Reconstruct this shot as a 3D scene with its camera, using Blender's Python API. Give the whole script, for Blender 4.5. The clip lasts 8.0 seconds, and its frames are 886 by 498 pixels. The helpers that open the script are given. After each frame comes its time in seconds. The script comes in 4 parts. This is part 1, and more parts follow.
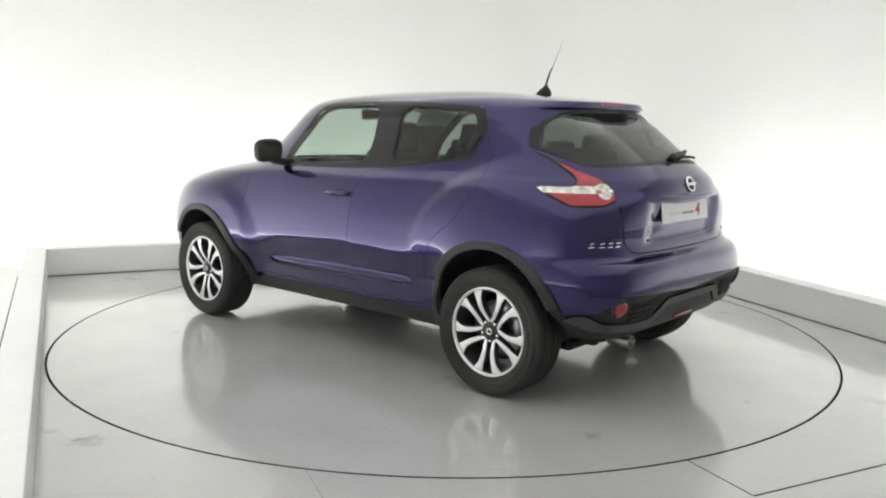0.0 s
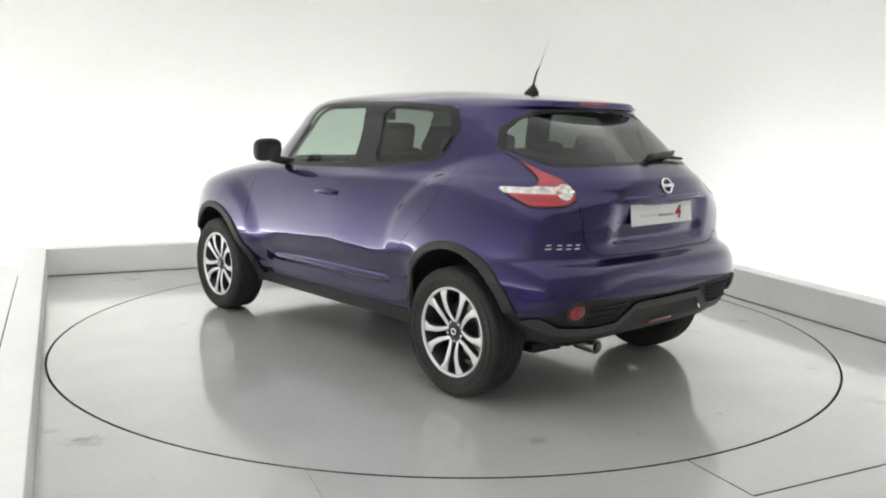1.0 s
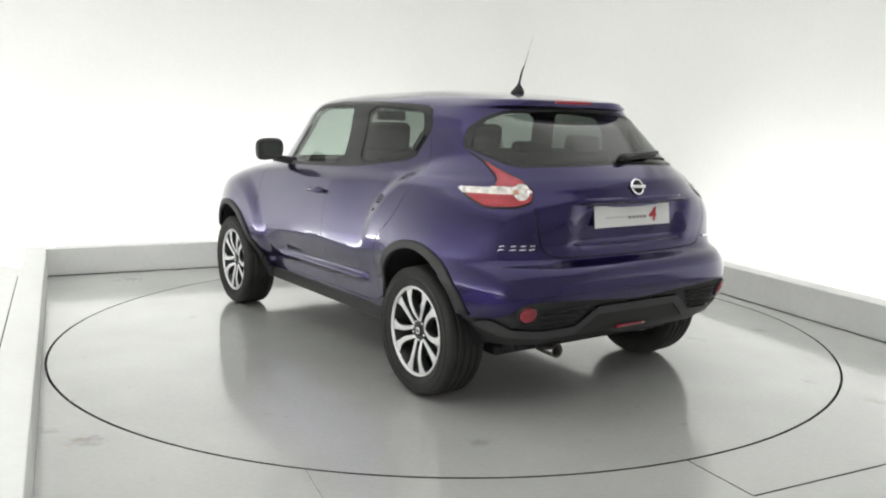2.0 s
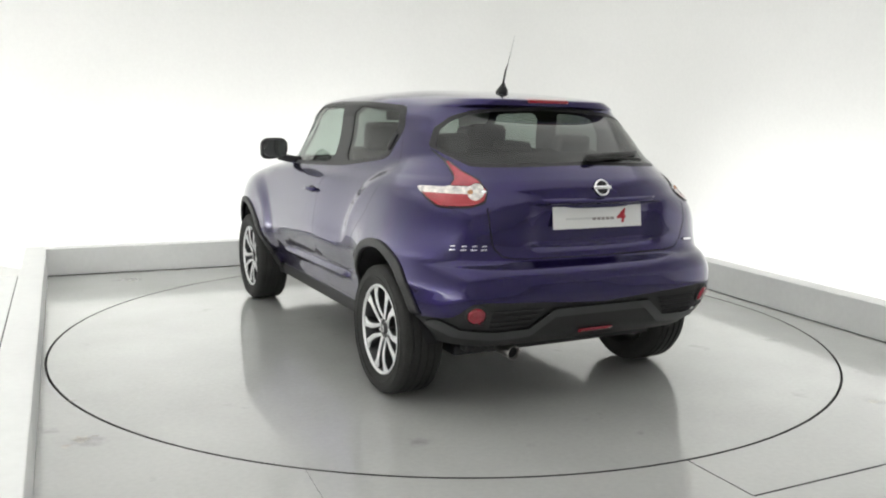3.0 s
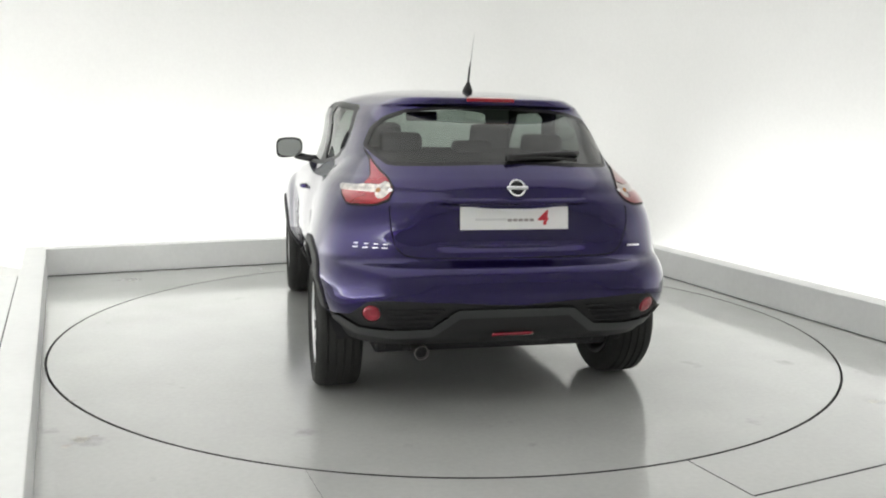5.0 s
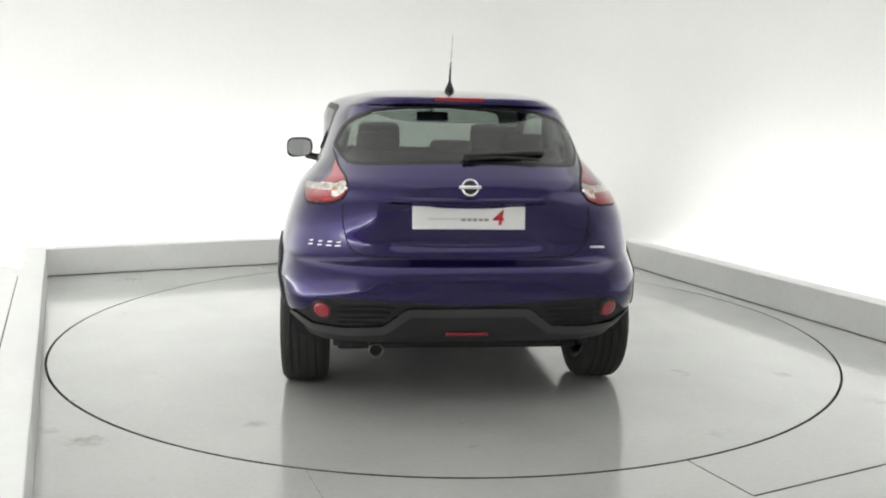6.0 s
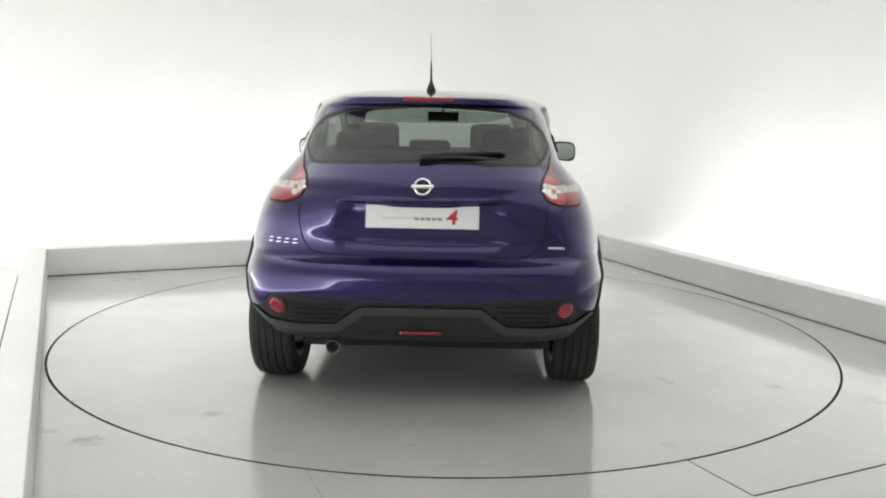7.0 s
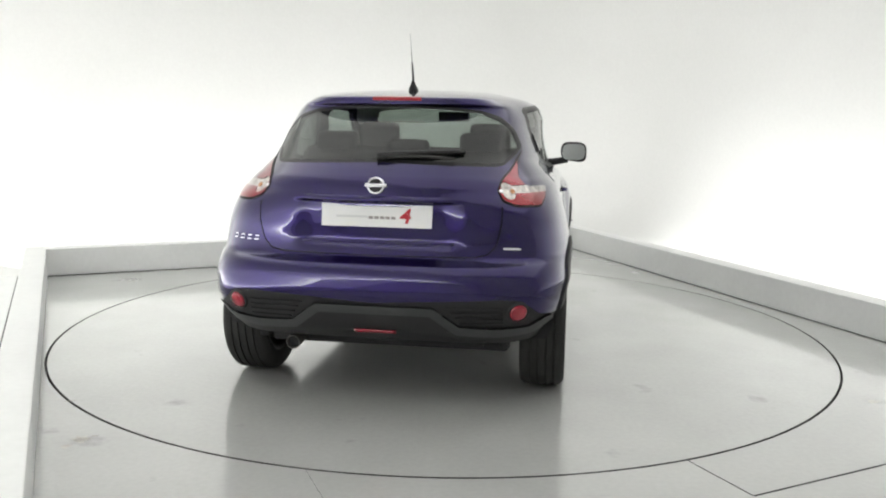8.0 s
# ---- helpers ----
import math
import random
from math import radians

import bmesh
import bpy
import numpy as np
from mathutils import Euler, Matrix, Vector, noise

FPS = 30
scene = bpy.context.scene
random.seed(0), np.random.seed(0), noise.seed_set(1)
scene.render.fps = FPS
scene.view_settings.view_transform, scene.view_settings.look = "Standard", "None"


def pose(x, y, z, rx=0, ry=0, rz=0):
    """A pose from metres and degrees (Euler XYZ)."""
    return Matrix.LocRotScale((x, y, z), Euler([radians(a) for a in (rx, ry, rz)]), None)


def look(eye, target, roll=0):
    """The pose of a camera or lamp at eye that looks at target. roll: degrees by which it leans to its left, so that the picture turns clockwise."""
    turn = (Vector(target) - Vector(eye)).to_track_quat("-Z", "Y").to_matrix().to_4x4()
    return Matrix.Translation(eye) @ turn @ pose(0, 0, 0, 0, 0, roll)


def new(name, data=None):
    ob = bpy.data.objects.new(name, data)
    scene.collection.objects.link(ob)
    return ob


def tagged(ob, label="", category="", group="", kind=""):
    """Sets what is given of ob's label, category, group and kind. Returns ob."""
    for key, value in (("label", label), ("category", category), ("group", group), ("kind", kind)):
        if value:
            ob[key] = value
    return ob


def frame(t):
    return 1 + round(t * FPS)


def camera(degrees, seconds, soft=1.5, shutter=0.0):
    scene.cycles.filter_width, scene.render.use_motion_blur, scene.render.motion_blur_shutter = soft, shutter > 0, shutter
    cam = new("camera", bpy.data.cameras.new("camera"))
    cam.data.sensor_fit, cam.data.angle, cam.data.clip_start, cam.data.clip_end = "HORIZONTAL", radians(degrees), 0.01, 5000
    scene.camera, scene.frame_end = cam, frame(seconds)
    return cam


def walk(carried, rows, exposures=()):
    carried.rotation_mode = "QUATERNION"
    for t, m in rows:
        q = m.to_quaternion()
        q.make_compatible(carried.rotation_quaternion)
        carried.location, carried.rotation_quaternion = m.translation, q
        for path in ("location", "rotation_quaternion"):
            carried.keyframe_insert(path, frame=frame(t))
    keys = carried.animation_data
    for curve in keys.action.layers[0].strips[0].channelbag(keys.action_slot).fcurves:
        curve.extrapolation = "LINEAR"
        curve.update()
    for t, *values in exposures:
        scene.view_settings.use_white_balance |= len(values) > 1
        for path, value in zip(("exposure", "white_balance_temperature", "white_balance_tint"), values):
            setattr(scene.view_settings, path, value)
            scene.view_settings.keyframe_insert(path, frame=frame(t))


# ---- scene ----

# ---------------------------------------------------------------- camera
EYE = Vector((0.0, -5.480, 1.3555))
PITCH, YAW, ROLL = radians(8.58), radians(-0.162), 1.012
AIM = EYE + Vector((math.sin(YAW) * math.cos(PITCH), math.cos(YAW) * math.cos(PITCH), -math.sin(PITCH)))
cam = camera(56.79, 8.0, soft=2.0)
walk(cam, [(0.0, look(EYE, AIM, ROLL)), (8.0, look(EYE, AIM, ROLL))], exposures=[(0.0, 0.0), (8.0, 0.0)])

# ---------------------------------------------------------------- light
ROOM = radians(25.2)                       # the studio is turned this far
E1 = Vector((math.cos(ROOM), math.sin(ROOM), 0))
E2 = Vector((-math.sin(ROOM), math.cos(ROOM), 0))
LEFT, RIGHT, BACK, FRONT = -2.48, 2.66, 2.815, -5.6     # inner faces of the kerbs along E1 and E2
WL, WR, WB, WF = -3.66, 4.35, 4.45, -7.2                   # the white walls
KERB, CEIL = 0.24, 4.0


def room(a, b, z=0.0):
    return E1 * a + E2 * b + Vector((0, 0, z))


world = bpy.data.worlds.new("studio_air")
world.use_nodes = True
world.node_tree.nodes["Background"].inputs["Color"].default_value = (0.8, 0.9, 1.0, 1)
world.node_tree.nodes["Background"].inputs["Strength"].default_value = 0.02
scene.world = world


def area_lamp(name, m, sx, sy, watts, colour=(0.985, 0.992, 0.975)):
    data = bpy.data.lights.new(name, "AREA")
    data.shape, data.size, data.size_y, data.energy, data.color = "RECTANGLE", sx, sy, watts, colour
    ob = new(name, data)
    ob.matrix_world = m
    return ob


# added fill under the unseen ceiling, one wide dim lamp over the turntable
area_lamp("ceiling_fill", Matrix.Translation(room(0.3, -0.6, CEIL - 0.06)) @ Matrix.Rotation(ROOM, 4, "Z"), 6.6, 8.6, 94)
# strips in the troughs behind the kerbs wash the foot of the walls
area_lamp("trough_back", look(room(0.0, BACK + 0.40, 0.09), room(0.0, WB + .1, 0.8)), 5.6, 0.14, 42)
area_lamp("trough_right", look(room(RIGHT + 0.52, -1.2, 0.09), room(WR + .1, -1.2, 0.8)), 7.0, 0.14, 62)
area_lamp("trough_left", look(room(WL + 0.52, -0.7, 0.20), room(WL - .1, -0.7, 0.62)), 8.2, 0.12, 165)

# ---------------------------------------------------------------- materials
def material(name, colour, rough=0.5, metal=0.0, coat=0.0, grain=0.0, grain_scale=60.0, stain=0.0, stain_scale=1.5, bump=0.0,
             spec=0.5, rough_var=0.0, spots=0.0, coat_rough=0.03):
    """A principled material with two scales of variation in colour, gloss and relief."""
    m = bpy.data.materials.new(name)
    m.use_nodes = True
    nt = m.node_tree
    bs = nt.nodes["Principled BSDF"]
    bs.inputs["Base Color"].default_value = (*colour, 1)
    bs.inputs["Roughness"].default_value = rough
    bs.inputs["Metallic"].default_value = metal
    bs.inputs["Coat Weight"].default_value = coat
    bs.inputs["Coat Roughness"].default_value = coat_rough
    bs.inputs["Specular IOR Level"].default_value = spec
    if not (grain or stain or bump or rough_var):
        return m
    co = nt.nodes.new("ShaderNodeTexCoord")

    def noise_node(scale, detail):
        n = nt.nodes.new("ShaderNodeTexNoise")
        n.inputs["Scale"].default_value, n.inputs["Detail"].default_value = scale, detail
        nt.links.new(co.outputs["Object"], n.inputs["Vector"])
        return n.outputs["Fac"]

    fine, broad = noise_node(grain_scale, 4), noise_node(stain_scale, 5)

    def spread(fac, low, high):
        n = nt.nodes.new("ShaderNodeMapRange")
        n.inputs["From Min"].default_value, n.inputs["From Max"].default_value = 0.3, 0.7
        n.inputs["To Min"].default_value, n.inputs["To Max"].default_value = low, high
        nt.links.new(fac, n.inputs["Value"])
        return n.outputs["Result"]

    mul = nt.nodes.new("ShaderNodeMath")
    mul.operation = "MULTIPLY"
    nt.links.new(spread(fine, 1 - grain, 1 + grain), mul.inputs[0])
    nt.links.new(spread(broad, 1 - stain, 1 + stain), mul.inputs[1])
    if spots:                                   # scattered scuffs and dirt
        patch = nt.nodes.new("ShaderNodeMapRange")
        patch.inputs["From Min"].default_value, patch.inputs["From Max"].default_value = 0.66, 0.76
        patch.inputs["To Min"].default_value, patch.inputs["To Max"].default_value = 1.0, 1.0 - spots
        nt.links.new(noise_node(3.1, 9), patch.inputs["Value"])
        mul2 = nt.nodes.new("ShaderNodeMath")
        mul2.operation = "MULTIPLY"
        nt.links.new(mul.outputs[0], mul2.inputs[0])
        nt.links.new(patch.outputs["Result"], mul2.inputs[1])
        mul = mul2
    mix = nt.nodes.new("ShaderNodeVectorMath")
    mix.operation = "SCALE"
    mix.inputs[0].default_value = colour
    nt.links.new(mul.outputs[0], mix.inputs["Scale"])
    nt.links.new(mix.outputs[0], bs.inputs["Base Color"])
    if rough_var:
        nt.links.new(spread(broad, rough - rough_var, rough + rough_var), bs.inputs["Roughness"])
    if bump:
        b = nt.nodes.new("ShaderNodeBump")
        b.inputs["Strength"].default_value, b.inputs["Distance"].default_value = bump, 0.002
        nt.links.new(fine, b.inputs["Height"])
        nt.links.new(b.outputs[0], bs.inputs["Normal"])
    return m


def glass_material(name, tint):
    """A thin pane: tinted see-through with a mirror gloss that grows to the edge."""
    m = bpy.data.materials.new(name)
    m.use_nodes = True
    nt = m.node_tree
    nt.nodes.remove(nt.nodes["Principled BSDF"])
    out = nt.nodes["Material Output"]
    tr, gl, mx, lw, pw, ad = (nt.nodes.new("ShaderNode" + k) for k in ("BsdfTransparent", "BsdfGlossy", "MixShader", "LayerWeight", "Math", "Math"))
    tr.inputs["Color"].default_value = (*tint, 1)
    gl.inputs["Roughness"].default_value = 0.0
    lw.inputs["Blend"].default_value = 0.5
    pw.operation, ad.operation = "POWER", "MULTIPLY_ADD"
    pw.inputs[1].default_value = 4.0
    ad.inputs[1].default_value, ad.inputs[2].default_value = 0.85, 0.06
    nt.links.new(lw.outputs["Facing"], pw.inputs[0])
    nt.links.new(pw.outputs[0], ad.inputs[0])
    nt.links.new(ad.outputs[0], mx.inputs[0])
    nt.links.new(tr.outputs[0], mx.inputs[1])
    nt.links.new(gl.outputs[0], mx.inputs[2])
    nt.links.new(mx.outputs[0], out.inputs[0])
    return m


GREY_WALL = material("grey_wall_paint", (0.60, 0.60, 0.595), 0.85, grain=0.03, grain_scale=30, stain=0.05, stain_scale=0.6, bump=0.05)
WHITE = material("white_wall_paint", (0.80, 0.80, 0.785), 0.85, grain=0.015, grain_scale=30, stain=0.02, stain_scale=0.6, bump=0.05)
FLOOR = material("grey_resin_floor", (0.55, 0.555, 0.54), 0.22, coat=1.0, coat_rough=0.09, spots=0.35, grain=0.03, grain_scale=40, stain=0.05, stain_scale=1.1, bump=0.02, rough_var=0.04)
TABLE = material("grey_resin_table", (0.54, 0.545, 0.53), 0.22, coat=1.0, coat_rough=0.085, spots=0.30, grain=0.03, grain_scale=40, stain=0.06, stain_scale=1.3, bump=0.02, rough_var=0.04)
KERBM = material("white_kerb_paint", (0.85, 0.855, 0.845), 0.5, grain=0.02, grain_scale=25, stain=0.035, stain_scale=2.0, bump=0.04)
SCUFF = material("rubber_scuff", (0.24, 0.23, 0.21), 0.4, coat=0.6, coat_rough=0.2, grain=0.25, grain_scale=90, stain=0.2, stain_scale=20)
STAIN = material("dried_dirt", (0.37, 0.35, 0.31), 0.35, coat=0.8, coat_rough=0.15, grain=0.12, grain_scale=90, stain=0.15, stain_scale=20)
GAP = material("dark_joint", (0.02, 0.02, 0.02), 0.8)
PAINT = material("purple_metallic_paint", (0.0120, 0.0046, 0.074), 0.27, metal=0.8, spec=0.3, coat=1.0, grain=0.12, grain_scale=900)
PLASTIC = material("black_grained_plastic", (0.018, 0.018, 0.019), 0.5, spec=0.35, grain=0.15, grain_scale=300, bump=0.15)
RUBBER = material("tyre_rubber", (0.030, 0.030, 0.029), 0.75, spec=0.35, grain=0.15, grain_scale=120, stain=0.2, stain_scale=5, bump=0.1)
ALLOY = material("machined_alloy", (0.72, 0.72, 0.73), 0.36, metal=0.55, grain=0.04, grain_scale=200)
GUN = material("dark_grey_enamel", (0.05, 0.05, 0.052), 0.35, metal=0.5)
CHROME = material("chrome", (0.8, 0.8, 0.82), 0.08, metal=1.0)
SHUT = material("dark_panel_gap", (0.008, 0.008, 0.010), 0.7)
TRIM = material("black_satin_trim", (0.012, 0.012, 0.013), 0.35, spec=0.35, grain=0.1, grain_scale=200)
BANDM = material("charcoal_plastic", (0.040, 0.041, 0.043), 0.45, grain=0.12, grain_scale=250, bump=0.1)
CLOTH = material("dark_seat_cloth", (0.035, 0.036, 0.038), 0.9, grain=0.10, grain_scale=120, bump=0.05)
LINING = material("charcoal_cabin_lining", (0.045, 0.045, 0.046), 0.9, grain=0.1, grain_scale=150)
HEADLIN = material("pale_headlining", (0.66, 0.66, 0.63), 0.95, grain=0.08, grain_scale=200)
RED_LENS = material("red_lamp_lens", (0.30, 0.003, 0.012), 0.16, metal=0.45, spec=0.4, coat=1.0, stain=0.12, stain_scale=30)
PINK_LENS = material("deep_red_lens", (0.36, 0.030, 0.050), 0.14, metal=0.5, spec=0.4, coat=1.0, stain=0.15, stain_scale=25)
DIM_RED = material("dull_red_lens", (0.28, 0.006, 0.022), 0.25, coat=0.8, stain=0.15, stain_scale=40)
CLEAR_LENS = material("clear_lamp_lens", (0.55, 0.52, 0.49), 0.12, metal=0.75, coat=1.0, stain=0.45, stain_scale=38)
AMBER = material("amber_bulb", (0.55, 0.26, 0.12), 0.2, coat=0.6)
PLATE = material("white_plate", (0.78, 0.78, 0.77), 0.35, coat=0.3)
PLATE_GREY = material("plate_grey_print", (0.30, 0.27, 0.27), 0.5)
PLATE_PALE = material("plate_pale_print", (0.62, 0.62, 0.62), 0.5)
PLATE_RED = material("plate_red_print", (0.45, 0.015, 0.03), 0.5)
MIRROR = material("mirror_glass", (0.45, 0.47, 0.47), 0.03, metal=1.0)
STEEL = material("brushed_exhaust_steel", (0.26, 0.25, 0.24), 0.32, metal=1.0)
DISC = material("brake_disc_steel", (0.28, 0.28, 0.29), 0.4, metal=1.0)
CLEAR_GLASS = glass_material("green_tinted_glass", (0.62, 0.70, 0.65))
DARK_GLASS = glass_material("privacy_glass", (0.29, 0.32, 0.30))

# ---------------------------------------------------------------- building helpers
def mesh_object(name, bm, mat, parent=None, label="", smooth=True):
    me = bpy.data.meshes.new(name)
    bm.to_mesh(me)
    bm.free()
    for mt in (mat if isinstance(mat, (list, tuple)) else [mat]):
        me.materials.append(mt)
    if smooth:
        me.shade_smooth()
    ob = new(name, me)
    if parent is not None:
        ob.parent = parent
    if label:
        tagged(ob, label)
    return ob


def part(name, bm, mat, parent, label="", smooth=True):
    return mesh_object(name, bm, mat, parent, label, smooth)


def quad_box(bm, corners, z0, z1):
    """A prism over the ground corners."""
    low = [bm.verts.new((c[0], c[1], z0)) for c in corners]
    top = [bm.verts.new((c[0], c[1], z1)) for c in corners]
    n = len(corners)
    bm.faces.new(top)
    bm.faces.new(low[::-1])
    for i in range(n):
        bm.faces.new((low[i], low[(i + 1) % n], top[(i + 1) % n], top[i]))


def bevel_all(bm, width, segments=2):
    bmesh.ops.bevel(bm, geom=bm.edges[:], offset=width, segments=segments, profile=0.6, affect="EDGES", clamp_overlap=True)


# ---------------------------------------------------------------- the studio
RADIUS = 2.463
def build_floor():
    # the floor round the turntable, with a round hole
    bm = bmesh.new()
    n = 128
    ring = [bm.verts.new((math.cos(a) * (RADIUS + 0.005), math.sin(a) * (RADIUS + 0.005), 0)) for a in (2 * math.pi * i / n for i in range(n))]

    def outer(a):
        d = Vector((math.cos(a), math.sin(a), 0))
        da, db = d.dot(E1), d.dot(E2)
        k = min(((WR if da > 0 else WL) / da) if abs(da) > 1e-6 else 1e9, ((BACK + 0.5 if db > 0 else FRONT - 2) / db) if abs(db) > 1e-6 else 1e9)
        return d * k
    out = [bm.verts.new(outer(2 * math.pi * i / n)) for i in range(n)]
    for i in range(n):
        bm.faces.new((ring[i], out[i], out[(i + 1) % n], ring[(i + 1) % n]))
    # the lip of the hole is coloured dark for the shade in the joint
    low = [bm.verts.new((v.co.x, v.co.y, -0.03)) for v in ring]
    for i in range(n):
        bm.faces.new((ring[i], ring[(i + 1) % n], low[(i + 1) % n], low[i])).material_index = 1
    tagged(mesh_object("floor", bm, [FLOOR, GAP], smooth=False), "glossy pale grey resin floor of the studio", "floor", kind="structure")
    # dark pit under the joint
    bm = bmesh.new()
    quad_box(bm, [room(WL, FRONT - 2), room(WR, FRONT - 2), room(WR, WB), room(WL, WB)], -0.12, -0.05)
    tagged(mesh_object("floor_pit", bm, GAP, smooth=False), "dark pit under the floor joint", "floor", kind="structure")


def build_turntable():
    bm = bmesh.new()
    n = 160
    rim = []
    for r, z in ((RADIUS - 0.006, -0.04), (RADIUS - 0.006, -0.003), (RADIUS - 0.009, 0.0)):
        rim.append([bm.verts.new((math.cos(2 * math.pi * i / n) * r, math.sin(2 * math.pi * i / n) * r, z)) for i in range(n)])
    for a, b in zip(rim, rim[1:]):
        for i in range(n):
            bm.faces.new((a[i], a[(i + 1) % n], b[(i + 1) % n], b[i]))
    table = tagged(new("turntable"), "round glossy grey turntable flush with the floor", "turntable")
    # near-black edge: the joint's shade is put into its colour
    part("rim", bm, GAP, table, "turntable edge, coloured dark for the shade in the joint", smooth=False)
    bm = bmesh.new()
    r = RADIUS - 0.009
    bm.faces.new([bm.verts.new((math.cos(2 * math.pi * i / n) * r, math.sin(2 * math.pi * i / n) * r, 0)) for i in range(n)])
    part("deck", bm, TABLE, table, smooth=False)
    return table


def build_kerbs():
    t, w = 0.165, 0.16
    for name, c in (("kerb_back", [room(LEFT - t, BACK), room(RIGHT + t + .1, BACK), room(RIGHT + t + .1, BACK + t), room(LEFT - t, BACK + t)]),
                    ("kerb_right", [Vector((1.30, 4.07, 0)), Vector((4.3, -4.1, 0)), Vector((4.3 + w, -4.1 + w * .37, 0)), Vector((1.30 + w, 4.07 + w * .37, 0))]),
                    ("kerb_left", [room(LEFT - t, FRONT), room(LEFT, FRONT), room(LEFT, BACK - 0.003), room(LEFT - t, BACK - 0.003)])):
        bm = bmesh.new()
        quad_box(bm, c, 0.004, KERB)
        bevel_all(bm, 0.006, 2)
        tagged(mesh_object(name, bm, KERBM, smooth=False), "low white painted kerb along the floor's edge", "kerb", kind="structure")

    for name, c in (("trough_floor_back", [room(LEFT - t, BACK + t), room(RIGHT + 1.2, BACK + t), room(RIGHT + 1.2, WB - .9), room(LEFT - t, WB - .9)]),
                    ("trough_floor_right", [Vector((1.30 + w, 4.07 + w * .37, 0)), Vector((4.3 + w, -4.1 + w * .37, 0)), room(WR - .9, FRONT), room(WR - .9, BACK + t - .002), room(RIGHT + .2, BACK + t - .002)])):
        bm = bmesh.new()
        quad_box(bm, c, -0.01, 0.012)
        tagged(mesh_object(name, bm, WHITE, smooth=False), "white floor of the light trough behind the kerb", "floor", kind="structure")

    # white ledge beyond the left kerb, parted from it by a thin dark joint
    bm = bmesh.new()
    quad_box(bm, [room(LEFT - t - .30, FRONT), room(LEFT - t - .005, FRONT), room(LEFT - t - .005, 1.55), room(LEFT - t - .30, 1.55)], 0.004, KERB)
    bevel_all(bm, 0.003, 1)
    tagged(mesh_object("kerb_ledge", bm, KERBM, smooth=False), "white painted ledge behind the low kerb", "ledge", kind="structure")
    bm = bmesh.new()
    quad_box(bm, [room(LEFT - t - .005, FRONT), room(LEFT - t - .0005, FRONT), room(LEFT - t - .0005, 1.55), room(LEFT - t - .005, 1.55)], 0.006, KERB - .004)
    tagged(mesh_object("kerb_joint", bm, GAP, smooth=False), "thin dark joint along the white kerb", "joint", kind="structure")

    def joint(a, b, wide=0.006):
        d = (b - a).normalized()
        n = Vector((-d.y, d.x, 0)) * wide / 2
        bm = bmesh.new()
        quad_box(bm, [a - n, b - n, b + n, a + n], -0.01, 0.0012)
        tagged(mesh_object("floor_joint", bm, GAP, smooth=False), "thin dark joint in the resin floor", "floor joint", kind="structure")
    joint(room(LEFT, BACK - .004), room(RIGHT, BACK - .004), .012)
    joint(Vector((1.42, 3.745, 0)), Vector((4.1, -3.56, 0)), .005)
    # the cover plate in the floor beside the turntable
    joint(Vector((1.02, -2.245, 0)), Vector((1.175, -2.57, 0)), .004)
    joint(Vector((1.175, -2.57, 0)), Vector((1.95, -2.195, 0)), .008)
    joint(Vector((-.535, -2.412, 0)), Vector((-.40, -2.73, 0)), .0007)


def build_scuffs():
    # dried dirt and rubber marks on the resin round the turntable
    rng = random.Random(5)
    for x, y, rx, ry, turn, mat in ((-1.81, -1.665, .035, .012, 20, SCUFF), (-1.54, -2.14, .045, .040, 0, STAIN), (-1.50, -2.10, .020, .012, 30, SCUFF),
                                    (-1.57, -2.22, .030, .022, 60, STAIN), (2.02, -1.98, .016, .010, 10, SCUFF), (2.20, -1.45, .050, .022, 15, STAIN), (2.42, -1.30, .07, .03, 40, STAIN)):
        bm = bmesh.new()
        ring = []
        for k in range(22):
            a, r = 2 * math.pi * k / 22, rng.uniform(.45, 1.15)
            ring.append(bm.verts.new(Vector((x, y, .0008)) + Matrix.Rotation(radians(turn), 3, "Z") @ Vector((rx * r * math.cos(a), ry * r * math.sin(a), 0))))
        bm.faces.new(ring)
        tagged(mesh_object("floor_scuff", bm, mat, smooth=False), "faint brownish scuff on the resin floor", "floor mark", kind="structure")


